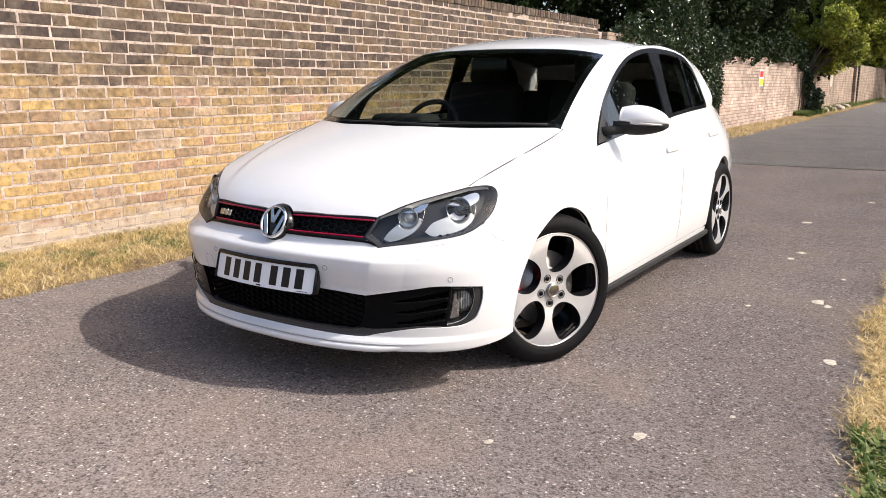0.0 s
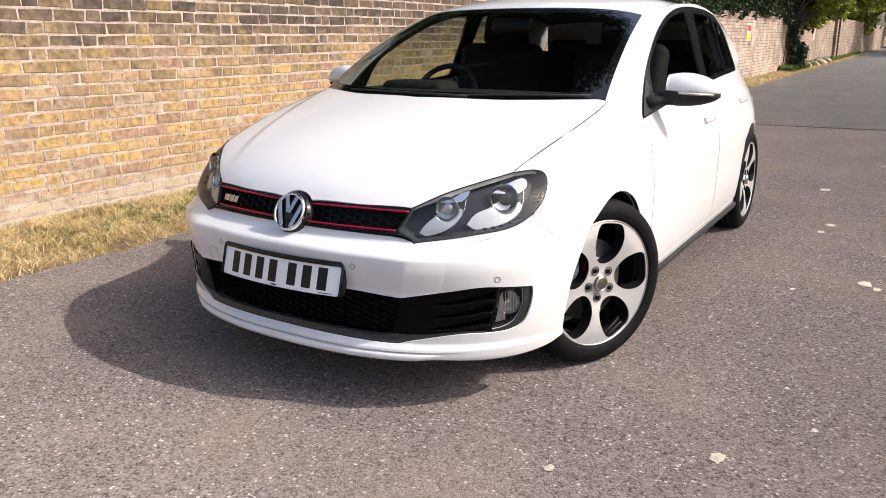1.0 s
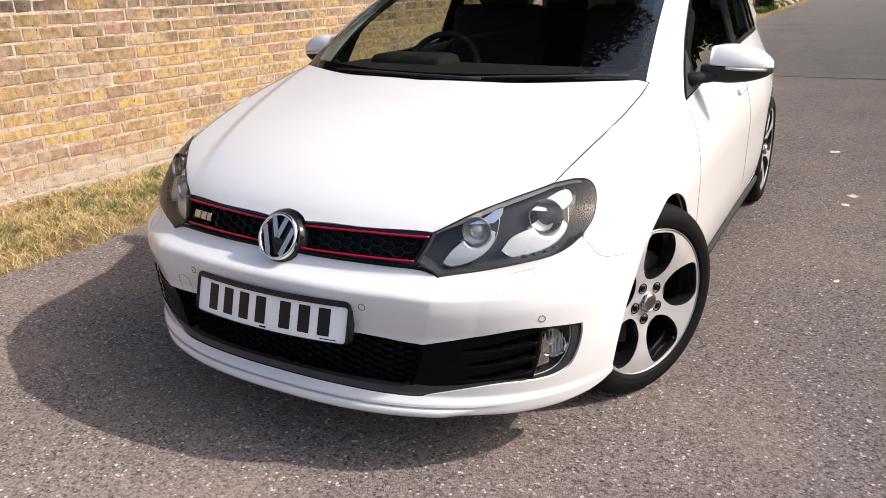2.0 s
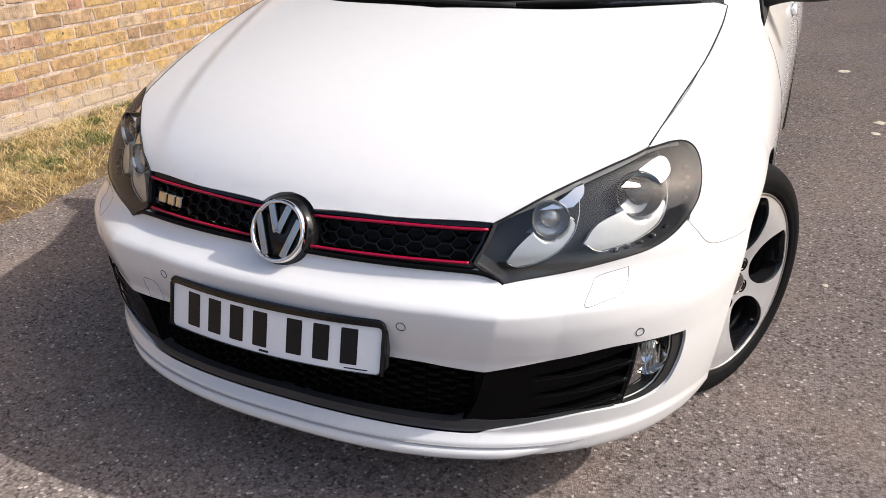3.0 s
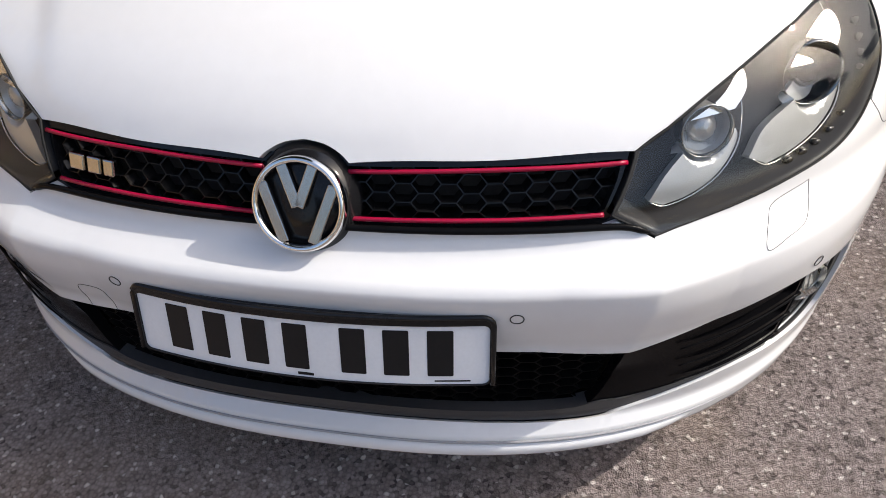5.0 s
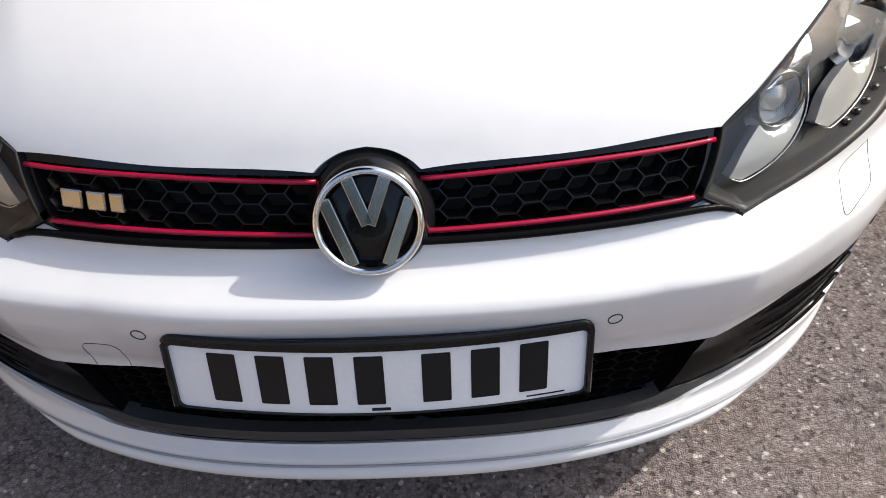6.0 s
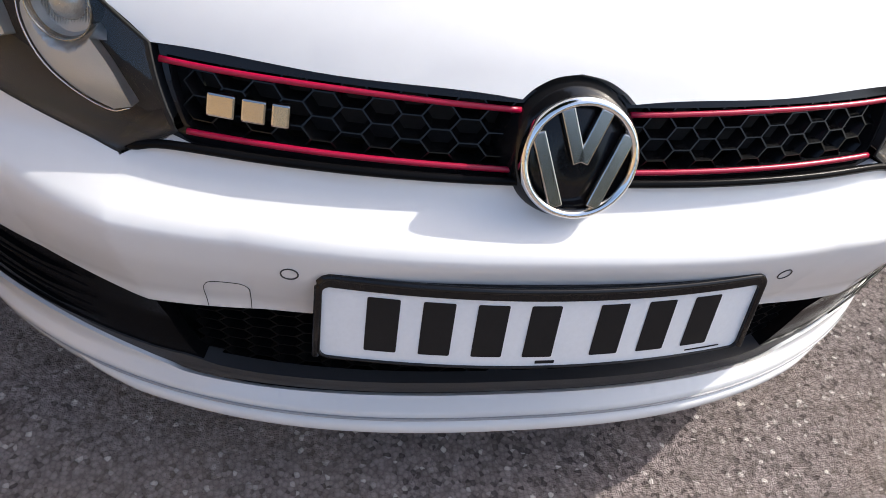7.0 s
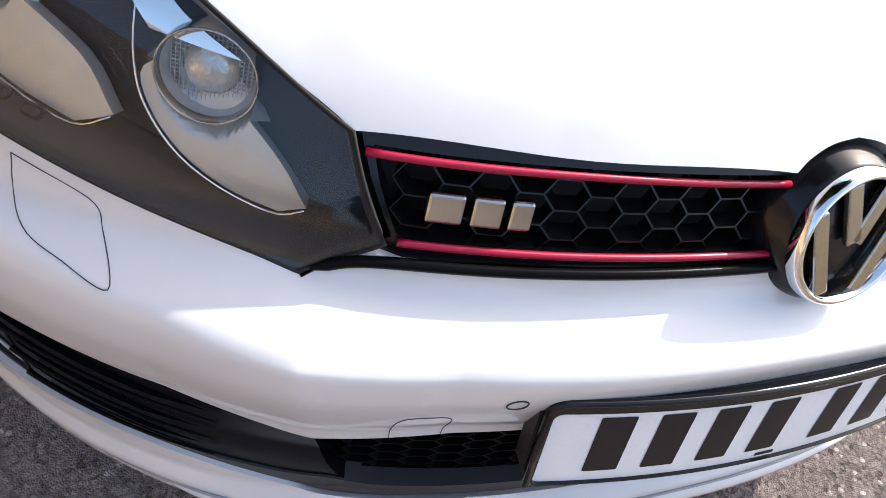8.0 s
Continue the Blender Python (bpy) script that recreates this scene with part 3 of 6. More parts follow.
def roof_z(x, y):
    return spl((1.7, 1.80, 1.93, 2.15, 2.45, 2.9, 3.3, 3.7), (1.31, 1.345, 1.380, 1.415, 1.440, 1.435, 1.405, 1.335), y) - 0.05 * (x / 0.6) ** 2 - 0.02 * (x / 0.6) ** 6


def screen(u, v, off=0.0):
    """The windscreen, u across from -1 to 1, v from the scuttle to the roof."""
    u, v = np.asarray(u, float), np.asarray(v, float)
    base = np.stack([0.705 * u, 0.95 + 0.275 * u * u, 0.963 + 0.008 * u * u], -1)
    tx, ty = 0.605 * u, 1.80 + 0.13 * u * u
    top = np.stack([tx, ty, roof_z(tx, ty)], -1)
    p = base + (top - base) * v[..., None]
    n = np.array([0, -0.48, 0.88])
    return p + n * ((0.028 * 4 * v * (1 - v)) + off)[..., None]


# ---- the car ----
car = thing("car", "white five-door hatchback with red-trimmed black grille, parked on the lane", "car")
bumper_half_top = [(0.0, 0.604), (0.20, 0.604), (0.33, 0.6035), (0.40, 0.603)]
lamp_low = [(0.480, 0.585), (0.522, 0.5915), (0.600, 0.602), (0.685, 0.6145), (0.778, 0.628), (0.836, 0.6475), (0.879, 0.674)]
lamp_outer = [(0.879, 0.674), (0.912, 0.700), (0.945, 0.741), (0.953, 0.770), (0.934, 0.786), (0.885, 0.7905), (0.808, 0.7855)]
lamp_top = [(0.808, 0.7855), (0.677, 0.7615), (0.554, 0.730), (0.448, 0.687)]
lamp_in = [(0.448, 0.687), (0.4345, 0.655), (0.4155, 0.618), (0.450, 0.598), (0.480, 0.585)]


def chain(*runs):
    out = []
    for r in runs:
        r = np.asarray(r, float)
        out += list(r[:-1])
    return np.array(out)


S = smooth_line
lamp_loop = chain(S(lamp_low), S(lamp_outer), S(lamp_top), S(lamp_in[:3], 4), lamp_in[2:])
shut = S([(0.872, 0.664), (0.899, 0.641), (0.950, 0.604), (1.043, 0.591), (1.120, 0.586)])
arch_y, arch_z, arch_r = 0.91, 0.33, 0.345


def arch(a0, a1, n, cy=arch_y, r=arch_r):
    """The wheel arch as (y, z), by degrees from straight back over the top."""
    return [(cy + r * math.cos(radians(a)), arch_z + r * math.sin(radians(a))) for a in np.linspace(a0, a1, n)]


front_arch = [(q_of(float(side_x(y, z)), y, z) if y >= AXLE else q_of(float(side_x(AXLE, z)) * (1 - ((AXLE - y) / (AXLE - nose_y(z))) ** nose_n(z)) ** (1 / nose_n(z)), y, z), z) for y, z in arch(131, 196, 14)]
bottom = S([(front_arch[-1][0], front_arch[-1][1]), (1.004, 0.213), (0.88, 0.200), (0.753, 0.199), (0.672, 0.204), (0.60, 0.208), (0.3, 0.210), (0.0, 0.210)])
half = np.concatenate([S(bumper_half_top), [(0.424, 0.6085), (0.4775, 0.5825)], S(lamp_low)[:-6], shut, front_arch, bottom[1:]])
bumper_loop = np.concatenate([half, mirrored(half)[1:-1]])
open_top = np.concatenate([S([(0.0, 0.4265), (0.252, 0.4245), (0.451, 0.417)]), S([(0.451, 0.417), (0.509, 0.427), (0.604, 0.441), (0.705, 0.4545), (0.80, 0.4505), (0.887, 0.443)])[1:]])
open_out = S([(0.887, 0.443), (0.890, 0.410), (0.883, 0.362), (0.863, 0.318), (0.819, 0.298), (0.762, 0.293)])
open_low = S([(0.762, 0.293), (0.669, 0.294), (0.597, 0.286), (0.516, 0.271), (0.466, 0.260), (0.415, 0.2555), (0.2, 0.2575), (0.0, 0.258)])
open_half = np.concatenate([open_top, open_out[1:], open_low[1:]])
open_loop = np.concatenate([open_half, mirrored(open_half)[1:-1]])
bumper = panel("front_bumper", bumper_loop, skin(), PAINT, car, 0.009, [open_loop], 0.009)

# lip under the bumper
lip_v, lip_f = [], []
prof = [(0.006, 0.229), (-0.004, 0.227), (-0.009, 0.221), (-0.010, 0.212), (-0.008, 0.204), (0.0, 0.201), (0.05, 0.199)]
qs = np.linspace(-0.63, 0.63, 90)
for q in qs:
    fade = min(1.0, (0.635 - abs(q)) / 0.12) ** 0.5
    for l, z in prof:
        p = wrap(q, z)
        l = 0.006 + (l - 0.006) * fade if l < 0.01 else l
        lip_v.append((p[0] * (1 - l), AXLE - (AXLE - p[1]) * (1 - l), 0.229 + (z - 0.229) * (0.35 + 0.65 * fade)))
n = len(prof)
for i in range(len(qs) - 1):
    lip_f += [(i * n + k, (i + 1) * n + k, (i + 1) * n + k + 1, i * n + k + 1) for k in range(n - 1)]
part("lip_spoiler", mesh("lip_spoiler", lip_v, lip_f, PAINT), bumper, "white lip along the bumper's lower edge")
# grey bead on the skin that draws the shade of the groove above the lip
seam_on_skin0 = [skin(-0.001)(np.array(q), np.array(0.2335)) for q in np.linspace(-0.70, 0.70, 80)]
part("lip_groove_shade", mesh("lip_groove_shade", *tube(seam_on_skin0, [0.0022 * min(1, (0.705 - abs(q)) / 0.15) for q in np.linspace(-0.70, 0.70, 80)], 6), GROOVE_SHADE), bumper)
part("undertray", mesh("undertray", *(lambda qq: ([tuple(skin(0.06)(np.array(q), np.array(0.205))) for q in qq] + [(x * 0.9, 1.3, 0.205) for x in np.linspace(-0.8, 0.8, len(qq))],
     [(i, i + 1, len(qq) + i + 1, len(qq) + i) for i in range(len(qq) - 1)]))(np.linspace(-1.0, 1.0, 60)), DARK), car)


# honeycomb in the wrap's own coordinates
def honeycomb(name, q0, q1, z0, z1, wide, high, bar, lift_front, lift_back, keep, parent, mat=COMB):
    """Hexagonal cells with bars of their own depth; cells outside keep() are left out."""
    cells = []
    nq, nz = int((q1 - q0) / (wide * 0.75)) + 3, int((z1 - z0) / high) + 3
    for i in range(nq):
        for j in range(nz):
            cq, cz = q0 + (i - 1) * wide * 0.75, z0 + (j - 1 + 0.5 * (i % 2)) * high
            if not keep(cq, cz):
                continue
            verts, faces, at = [], [], 0
            hexa = [(math.cos(radians(a)), math.sin(radians(a)) * 2 / math.sqrt(3)) for a in (0, 60, 120, 180, 240, 300)]
            for r, lf in ((1.0, lift_back), (1.0, lift_front), (1 - bar, lift_front), (1 - bar * 1.3, lift_back)):
                for hx, hz in hexa:
                    verts.append(lf(np.array(cq + hx * wide / 2 * r), np.array(min(max(cz + hz * high / 2 * r, z0), z1))))
            for k in range(6):
                k2 = (k + 1) % 6
                for ring in (0, 1, 2):
                    faces.append((at + ring * 6 + k, at + ring * 6 + k2, at + ring * 6 + 6 + k2, at + ring * 6 + 6 + k))
            cells.append((verts, faces))
    if name != "intake_mesh":
        for v, f in cells:
            part(name, mesh(name, v, f, mat, False), parent)
        return
    v = [p for c in cells for p in c[0]]
    f = [tuple(24 * k + i for i in q) for k, c in enumerate(cells) for q in c[1]]
    tagged(part(name, mesh(name, v, f, MESH_BLACK, False), parent, "fine black mesh"), kind="stuff")


# lower grille with its grey band
panel("grille_backing", open_loop, skin(0.075), DARK, bumper, 0.04, skirt=0)
honeycomb("lower_cell", -0.44, 0.44, 0.279, 0.426, 0.044, 0.0205, 0.09, skin(0.03), skin(0.05), lambda q, z: abs(q) < 0.448 - (0.426 - z) * 0.22, bumper, MESH_BLACK)
low_run = open_low[::-1]
low_run = low_run[low_run[:, 0] < 0.742]
band_high = np.interp(low_run[:, 0], (0.0, 0.36, 0.395, 0.42, 0.44, 0.48, 0.56, 0.742), (0.0215, 0.0205, 0.0225, 0.029, 0.031, 0.0225, 0.0105, 0.005))
lo_band = np.concatenate([low_run + (0, 0.0006), (low_run + np.stack([0 * band_high, band_high], -1))[::-1]])
panel("lower_band", np.concatenate([lo_band, mirrored(lo_band)[1:-1]]), skin(0.006), GREY_TRIM, bumper, 0.012, skirt=0.025)
for s in (1, -1):
    low_edge = open_low[(open_low[:, 0] > 0.450)]
    top_edge = open_top[(open_top[:, 0] > 0.452) & (open_top[:, 0] < 0.80)]
    blade_loop = np.concatenate([S([(0.408, 0.2775), (0.4215, 0.290), (0.432, 0.311), (0.442, 0.343), (0.449, 0.378), (0.4535, 0.4165)], 4), top_edge[1:], [(0.772, 0.4515), (0.766, 0.36), (0.757, 0.2945)], low_edge[1:]])
    blade_loop = blade_loop[np.r_[True, np.linalg.norm(np.diff(blade_loop, axis=0), axis=1) > 1e-4]]
    slots = []
    for zl, zr, q0, q1 in ((0.389, 0.421, 0.548, 0.756), (0.346, 0.379, 0.560, 0.752), (0.306, 0.336, 0.560, 0.748)):
        slots.append(np.array([(q0, zl + 0.006), (q0 + 0.06, zl + 0.002), (q1, zr - 0.012), (q1 + 0.004, zr + 0.016), (q0 + 0.08, zl + 0.021)]))
    fit_loop = blade_loop if s > 0 else mirrored(blade_loop)
    intake = panel("side_intake", fit_loop, skin(0.009), INTAKE, car, 0.016, [l if s > 0 else mirrored(l) for l in slots], 0.02, "gloss black side intake with three blades")
    for zl, zr, q0, q1 in ((0.388, 0.4085, 0.54, 0.757), (0.345, 0.367, 0.548, 0.752), (0.305, 0.324, 0.548, 0.748)):
        line = [skin(0.002)(np.array(s * q), np.array(z)) for q, z in S([(q0, zl), ((q0 + q1) / 2, (zl + zr) / 2 - 0.003), (q1, zr)], 8)]
        part("blade", mesh("blade", *tube(line, [0.0012 + 0.0022 * k / len(line) for k in range(len(line))], 6), INTAKE), intake)
    honeycomb("intake_mesh", s * 0.66 if s > 0 else -0.76, 0.76 if s > 0 else -0.66, 0.305, 0.445, 0.026, 0.012, 0.2, skin(0.03), skin(0.05), lambda q, z: abs(q) < 0.742, intake)
    # fog lamp
    fog = [(0.772, 0.448), (0.80, 0.447), (0.850, 0.4445), (0.858, 0.442), (0.8625, 0.41), (0.861, 0.385), (0.852, 0.355), (0.836, 0.331), (0.815, 0.318), (0.79, 0.311), (0.760, 0.307), (0.766, 0.38)]
    fog = np.array(fog) - (0.002, 0.005)
    surround = np.concatenate([[(0.768, 0.4520), (0.80, 0.4500), (0.885, 0.4418)], open_out[2:-1], [(0.757, 0.2945)]])
    fog_ob = panel("fog_lamp", surround if s > 0 else mirrored(surround), skin(0.0075), DARK, car, 0.012, [fog if s > 0 else mirrored(fog)], 0.05, "clear fog lamp in a gloss black surround")
    panel("fog_lens", fog if s > 0 else mirrored(fog), skin(0.014), LENS, fog_ob, 0.02, skirt=0.003)
    panel("fog_bowl", fog if s > 0 else mirrored(fog), skin(0.06), LAMP_BOWL, fog_ob, 0.02, skirt=0)
    fc = Vector(skin(0.045)(np.array(s * 0.822), np.array(0.388)))
    fm = Matrix.Translation(fc) @ Vector((s * 0.45, -0.88, 0.12)).normalized().to_track_quat("X", "Z").to_matrix().to_4x4()
    part("fog_reflector", mesh("fog_reflector", *lathe([(0.040, 0.022), (0.037, 0.010), (0.030, -0.004), (0.018, -0.012), (0.010, -0.014)], 36), CHROME), fog_ob, m=fm)
    part("fog_bulb", mesh("fog_bulb", *lathe([(0.010, -0.014), (0.010, 0.004), (0.007, 0.010), (0.0005, 0.012)], 16), BULB), fog_ob, m=fm)
    for k in range(-3, 4):
        hh = math.sqrt(0.036 ** 2 - (k * 0.009) ** 2)
        part("flute", bm_mesh("flute", box_bm((0.003, 0.002, 1.8 * hh), (0.012, k * 0.009, 0), 0.0008, 1), SATIN, False), fog_ob, m=fm)
    ring = [skin(0.014)(np.array(s * q), np.array(z)) for q, z in dense(fog, 0.008)]
    part("fog_trim", mesh("fog_trim", *tube(ring, 0.0020, 6, True), SATIN), fog_ob)
    refl = np.array([(0.774, 0.322), (0.810, 0.328), (0.803, 0.38), (0.786, 0.425)])
    for d, sh in ((0.0, 0.026),):
        r2 = refl + (d, 0.022 if d else 0)
        panel("fog_reflector", r2 if s > 0 else mirrored(r2), skin(sh), CHROME, fog_ob, 0.02, skirt=0.006)


# rings and covers let into the bumper
def seam_on_skin(name, loop, parent, radius=0.0007, off=-0.0004, closed=True, mat=SEAM):
    pts = [skin(off)(np.array(q), np.array(z)) for q, z in loop]
    return part(name, mesh(name, *tube(pts, radius, 5, closed), mat), parent)


def ring_loop(q, z, r, n=28):
    return [(q + r * math.cos(2 * math.pi * k / n), z + r * math.sin(2 * math.pi * k / n)) for k in range(n)]


for q, z in ((0.296, 0.508), (-0.296, 0.510), (0.765, 0.479), (-0.765, 0.479)):
    seam_on_skin("parking_sensor", ring_loop(q, z, 0.0092), bumper, 0.0009)
washer = S([(0.731, 0.600), (0.731, 0.580), (0.721, 0.562), (0.687, 0.556), (0.650, 0.552), (0.654, 0.574), (0.666, 0.590), (0.731, 0.6005)], 6)
seam_on_skin("washer_cover", washer, bumper, 0.00045, closed=False)
seam_on_skin("washer_cover", mirrored(washer) + (0.021, 0.004), bumper, 0.00045, closed=False)
tow = S([(-0.384, 0.421), (-0.387, 0.455), (-0.3855, 0.468), (-0.379, 0.476), (-0.362, 0.4775), (-0.347, 0.4755), (-0.3395, 0.467), (-0.338, 0.455), (-0.337, 0.423)], 6)
seam_on_skin("tow_eye_cover", tow, bumper, 0.00045, closed=False)

# bonnet
edge_q = np.concatenate([np.linspace(0.808, QEND, 16), np.linspace(QEND, QEND + 0.335, 12)[1:]])
edge = []
for q in edge_q:
    lo, hi = 0.74, 1.02
    for _ in range(40):
        mid = (lo + hi) / 2
        p = wrap(q, mid)
        lo, hi = (mid, hi) if mid < bonnet_z(p[0], p[1]) else (lo, mid)
    edge.append((q, lo, *wrap(q, lo)[:2]))
edge = np.array(edge)
for c in (1, 2):
    for _ in range(6):
        edge[1:-1, c] = 0.25 * edge[:-2, c] + 0.5 * edge[1:-1, c] + 0.25 * edge[2:, c]
edge[:, 2] = spl((0.515, 0.60, 0.70, 0.78, 0.84, 0.90, 1.0, 1.1, 1.22), (0.6645, 0.6785, 0.6920, 0.7025, 0.7095, 0.7145, 0.7185, 0.7205, 0.7165), edge[:, 3])
# the wing's upper edge keeps to the line of the bonnet's gap
for k in range(3, len(edge) - 1):
    lo, hi = edge[k, 1] - 0.012, edge[k, 1] + 0.012
    for _ in range(30):
        mid = (lo + hi) / 2
        lo, hi = (mid, hi) if wrap(edge[k, 0], mid)[0] > edge[k, 2] + 0.0015 else (lo, mid)
    edge[k, 1] = lo
for _ in range(2):
    edge[1:-1, 1] = 0.25 * edge[:-2, 1] + 0.5 * edge[1:-1, 1] + 0.25 * edge[2:, 1]
wing_edge = np.array([wrap(q, z) for q, z in edge[:, :2]])
front = [tuple(q) for q in S([(0.0, 0.2200), (0.028, 0.2170), (0.050, 0.2105), (0.063, 0.2035)], 4)]
front_edge = S([(0.063, 0.2035), (0.25, 0.2250), (0.430, 0.2660)], 8)
lamp_edge = S([(0.430, 0.2660), (0.512, 0.331), (0.592, 0.4195), (0.629, 0.4655), (0.6615, 0.5125)], 8)
back = S([(0.700, 1.222), (0.60, 1.150), (0.45, 1.058), (0.29, 0.993), (0.0, 0.950)], 6)
bon_half = np.concatenate([front, front_edge[1:], lamp_edge[1:], np.stack([edge[1:, 2] - 0.0025, edge[1:, 3]], -1), back[1:]])
bon_loop = np.concatenate([bon_half, mirrored(bon_half)[1:-1]])
bonnet = panel("bonnet", bon_loop, lambda x, y: np.stack([x, y, bonnet_z(np.abs(x), y)], -1), PAINT, car, 0.018, skirt=0.02)

# front wings
for s in (1, -1):
    ledge = []
    for p, w in zip(edge, wing_edge):
        ledge += [(s * (p[2] - 0.006), p[3], float(bonnet_z(p[2], p[3])) - 0.0055), (s * (max(w[0], p[2]) + 0.003), w[1], w[2] - 0.0045)]
    part("wing_ledge", mesh("wing_ledge", ledge, [(2 * i, 2 * i + 1, 2 * i + 3, 2 * i + 2) for i in range(len(edge) - 1)], PAINT), bonnet)
for s in (1, -1):
    part("bonnet_gap", mesh("bonnet_gap", *tube([(s * (p[2] - 0.0012), p[3], float(bonnet_z(p[2] - 0.0008, p[3])) - 0.0004) for p in edge], 0.0019, 6), DARK), bonnet)
    seam_on_skin("bumper_gap", shut * (s, 1), bumper, 0.0007, 0.0002, False, SEAM)
for s in (1, -1):
    door_line = S([(1.412, 0.887), (1.384, 0.80), (1.350, 0.705), (1.345, 0.5), (1.352, 0.25)], 6)
    top = np.stack([edge[:, 0], edge[:, 1]], -1)
    pillar = S([(QEND + 0.335, edge[-1, 1]), (QEND + 0.43, 0.962), (QEND + 0.52, 0.915), (QEND + 0.524, 0.887)], 5)
    dl = np.stack([door_line[:, 0] - AXLE + QEND, door_line[:, 1]], -1)
    arch_side = [(q_of(1, y, z) if y >= AXLE else q_of(float(side_x(AXLE, z)) * (1 - ((AXLE - y) / (AXLE - nose_y(z))) ** nose_n(z)) ** (1 / nose_n(z)), y, z), z) for y, z in arch(-13, 131, 36)]
    loop = np.concatenate([top, pillar[1:], dl[1:], arch_side, shut[::-1][0:-1], S(lamp_outer)[1:-1]])
    w = panel("front_wing", loop if s > 0 else mirrored(loop), skin(), PAINT, car, 0.02, skirt=0.02)
    # folded lip and lining of the wheel arch
    vv, ff = [], []
    cs = arch(-25, 192, 40)
    for y, z in cs:
        x = float(side_x(max(y, AXLE), z)) if y >= AXLE else float(side_x(AXLE, z)) * (1 - ((AXLE - y) / (AXLE - nose_y(z))) ** nose_n(z)) ** (1 / nose_n(z))
        for dx, g in ((0.002, 1.0), (0.012, 0.998), (0.03, 1.02), (0.30, 1.02)):
            vv.append((s * (x - dx), arch_y + (y - arch_y) * g, arch_z + (z - arch_z) * g))
    ff = [(i * 4 + k, i * 4 + k + 1, i * 4 + k + 5, i * 4 + k + 4) for i in range(len(cs) - 1) for k in range(3)]
    part("arch_lining", mesh("arch_lining", vv, ff, DARK), w)

# headlamps
for s in (1, -1):
    L = lamp_loop if s > 0 else mirrored(lamp_loop)
    centre_q, centre_z = 0.70, 0.685
    lamp = panel("headlamp", L, skin(0.075), LAMP_BOWL, car, 0.02, skirt=0, label="clear headlamp with a dark bowl and two silver units")
    panel("lens", np.array([( (q - s * centre_q) * 0.985 + s * centre_q, (z - centre_z) * 0.985 + centre_z) for q, z in L]), skin(-0.001), LENS, lamp, 0.014, skirt=0.006)
    # wall of the bowl
    lv, lf = [], []
    Ld = dense(L, 0.012)
    for q, z in Ld:
        for inset, g in ((0.002, 1.0), (0.002, 0.972), (0.012, 0.960), (0.03, 0.95), (0.075, 0.94)):
            lv.append(skin(inset)(np.array(s * centre_q + (q - s * centre_q) * g), np.array(centre_z + (z - centre_z) * g)))
    n, c = len(Ld), 5
    lf = [(i * c + k, ((i + 1) % n) * c + k, ((i + 1) % n) * c + k + 1, i * c + k + 1) for i in range(n) for k in range(c - 1)]
    part("bowl_wall", mesh("bowl_wall", lv, lf, LAMP_BOWL), lamp)
    rim = [skin(0.0005)(np.array(q), np.array(z)) for q, z in Ld]
    part("seal", mesh("seal", *tube(rim, 0.0017, 6, True), DARK), lamp)

    def unit(cq, cz, r, tail, upper, depth):
        """A round lamp with its silver tail and upper reflector."""
        near_s, deep_s = skin(depth), skin(depth + 0.022)

        def sh(q, z):
            d = np.hypot(np.abs(q) - cq, (z - cz) * 1.05) / r
            w = np.clip((1.20 - d) / 0.16, 0, 1)[..., None]
            w = w * w * (3 - 2 * w)
            return near_s(q, z) * (1 - w) + deep_s(q, z) * w
        tail = np.array(tail)
        t2 = np.concatenate([S(np.concatenate([tail[2:], tail[:2]]), 4)]) * (s, 1)
        curve = np.concatenate([tail[1:6], [(cq + 1.55 * r, cz - 0.15 * r), (cq + 1.72 * r, cz + 0.9 * r), (cq + 1.68 * r, cz + 1.45 * r)]]) * (s, 1)
        panel("silver_tail", t2 if s > 0 else t2[::-1], sh, SATIN, lamp, 0.004, skirt=0.015)
        line = [skin(depth - 0.004)(np.array(q), np.array(z)) for q, z in S(curve, 4)]
        part("bright_edge", mesh("bright_edge", *tube(line, 0.0009, 6), CHROME), lamp)
        u2 = S(np.array(upper[1:] + upper[:1]), 4) * (s, 1)
        panel("upper_reflector", u2 if s > 0 else u2[::-1], skin(depth - 0.013), CHROME, lamp, 0.012, skirt=0.012)
        c0 = Vector(skin(depth + 0.006)(np.array(s * cq), np.array(cz)))
        nrm = Vector((s * 0.34, -0.9, 0.20)).normalized()
        m = Matrix.Translation(c0) @ nrm.to_track_quat("X", "Z").to_matrix().to_4x4()
        for nm, pr, mt in (("ring", [(r * 1.00, -0.012), (r * 1.03, 0.012), (r * 1.015, 0.0145), (r * 0.985, 0.0135), (r * 0.95, 0.004)], WORN_CHROME),
                           ("bezel", [(r * 0.95, 0.006), (r * 0.86, -0.004), (r * 0.70, -0.012), (r * 0.62, -0.014)], SATIN if r < 0.037 else PROJECTOR),
                           ("bulb_lens", [(r * 0.62, -0.014), (r * 0.58, -0.004), (r * 0.45, 0.004), (r * 0.25, 0.008), (0.0005, 0.009)], PROJECTOR if r > 0.037 else BULB)):
            part(nm, mesh(nm, *lathe(pr, 40), mt), lamp, m=m)
        if r < 0.04:
            for k in range(-9, 10):
                hh = math.sqrt((r * 0.88) ** 2 - (k * 0.0032) ** 2)
                part("rib", bm_mesh("rib", box_bm((0.0018, 0.0009, 2 * hh), (-0.004, k * 0.0032, 0.0), 0.0003, 1), SATIN, False), lamp, m=m)
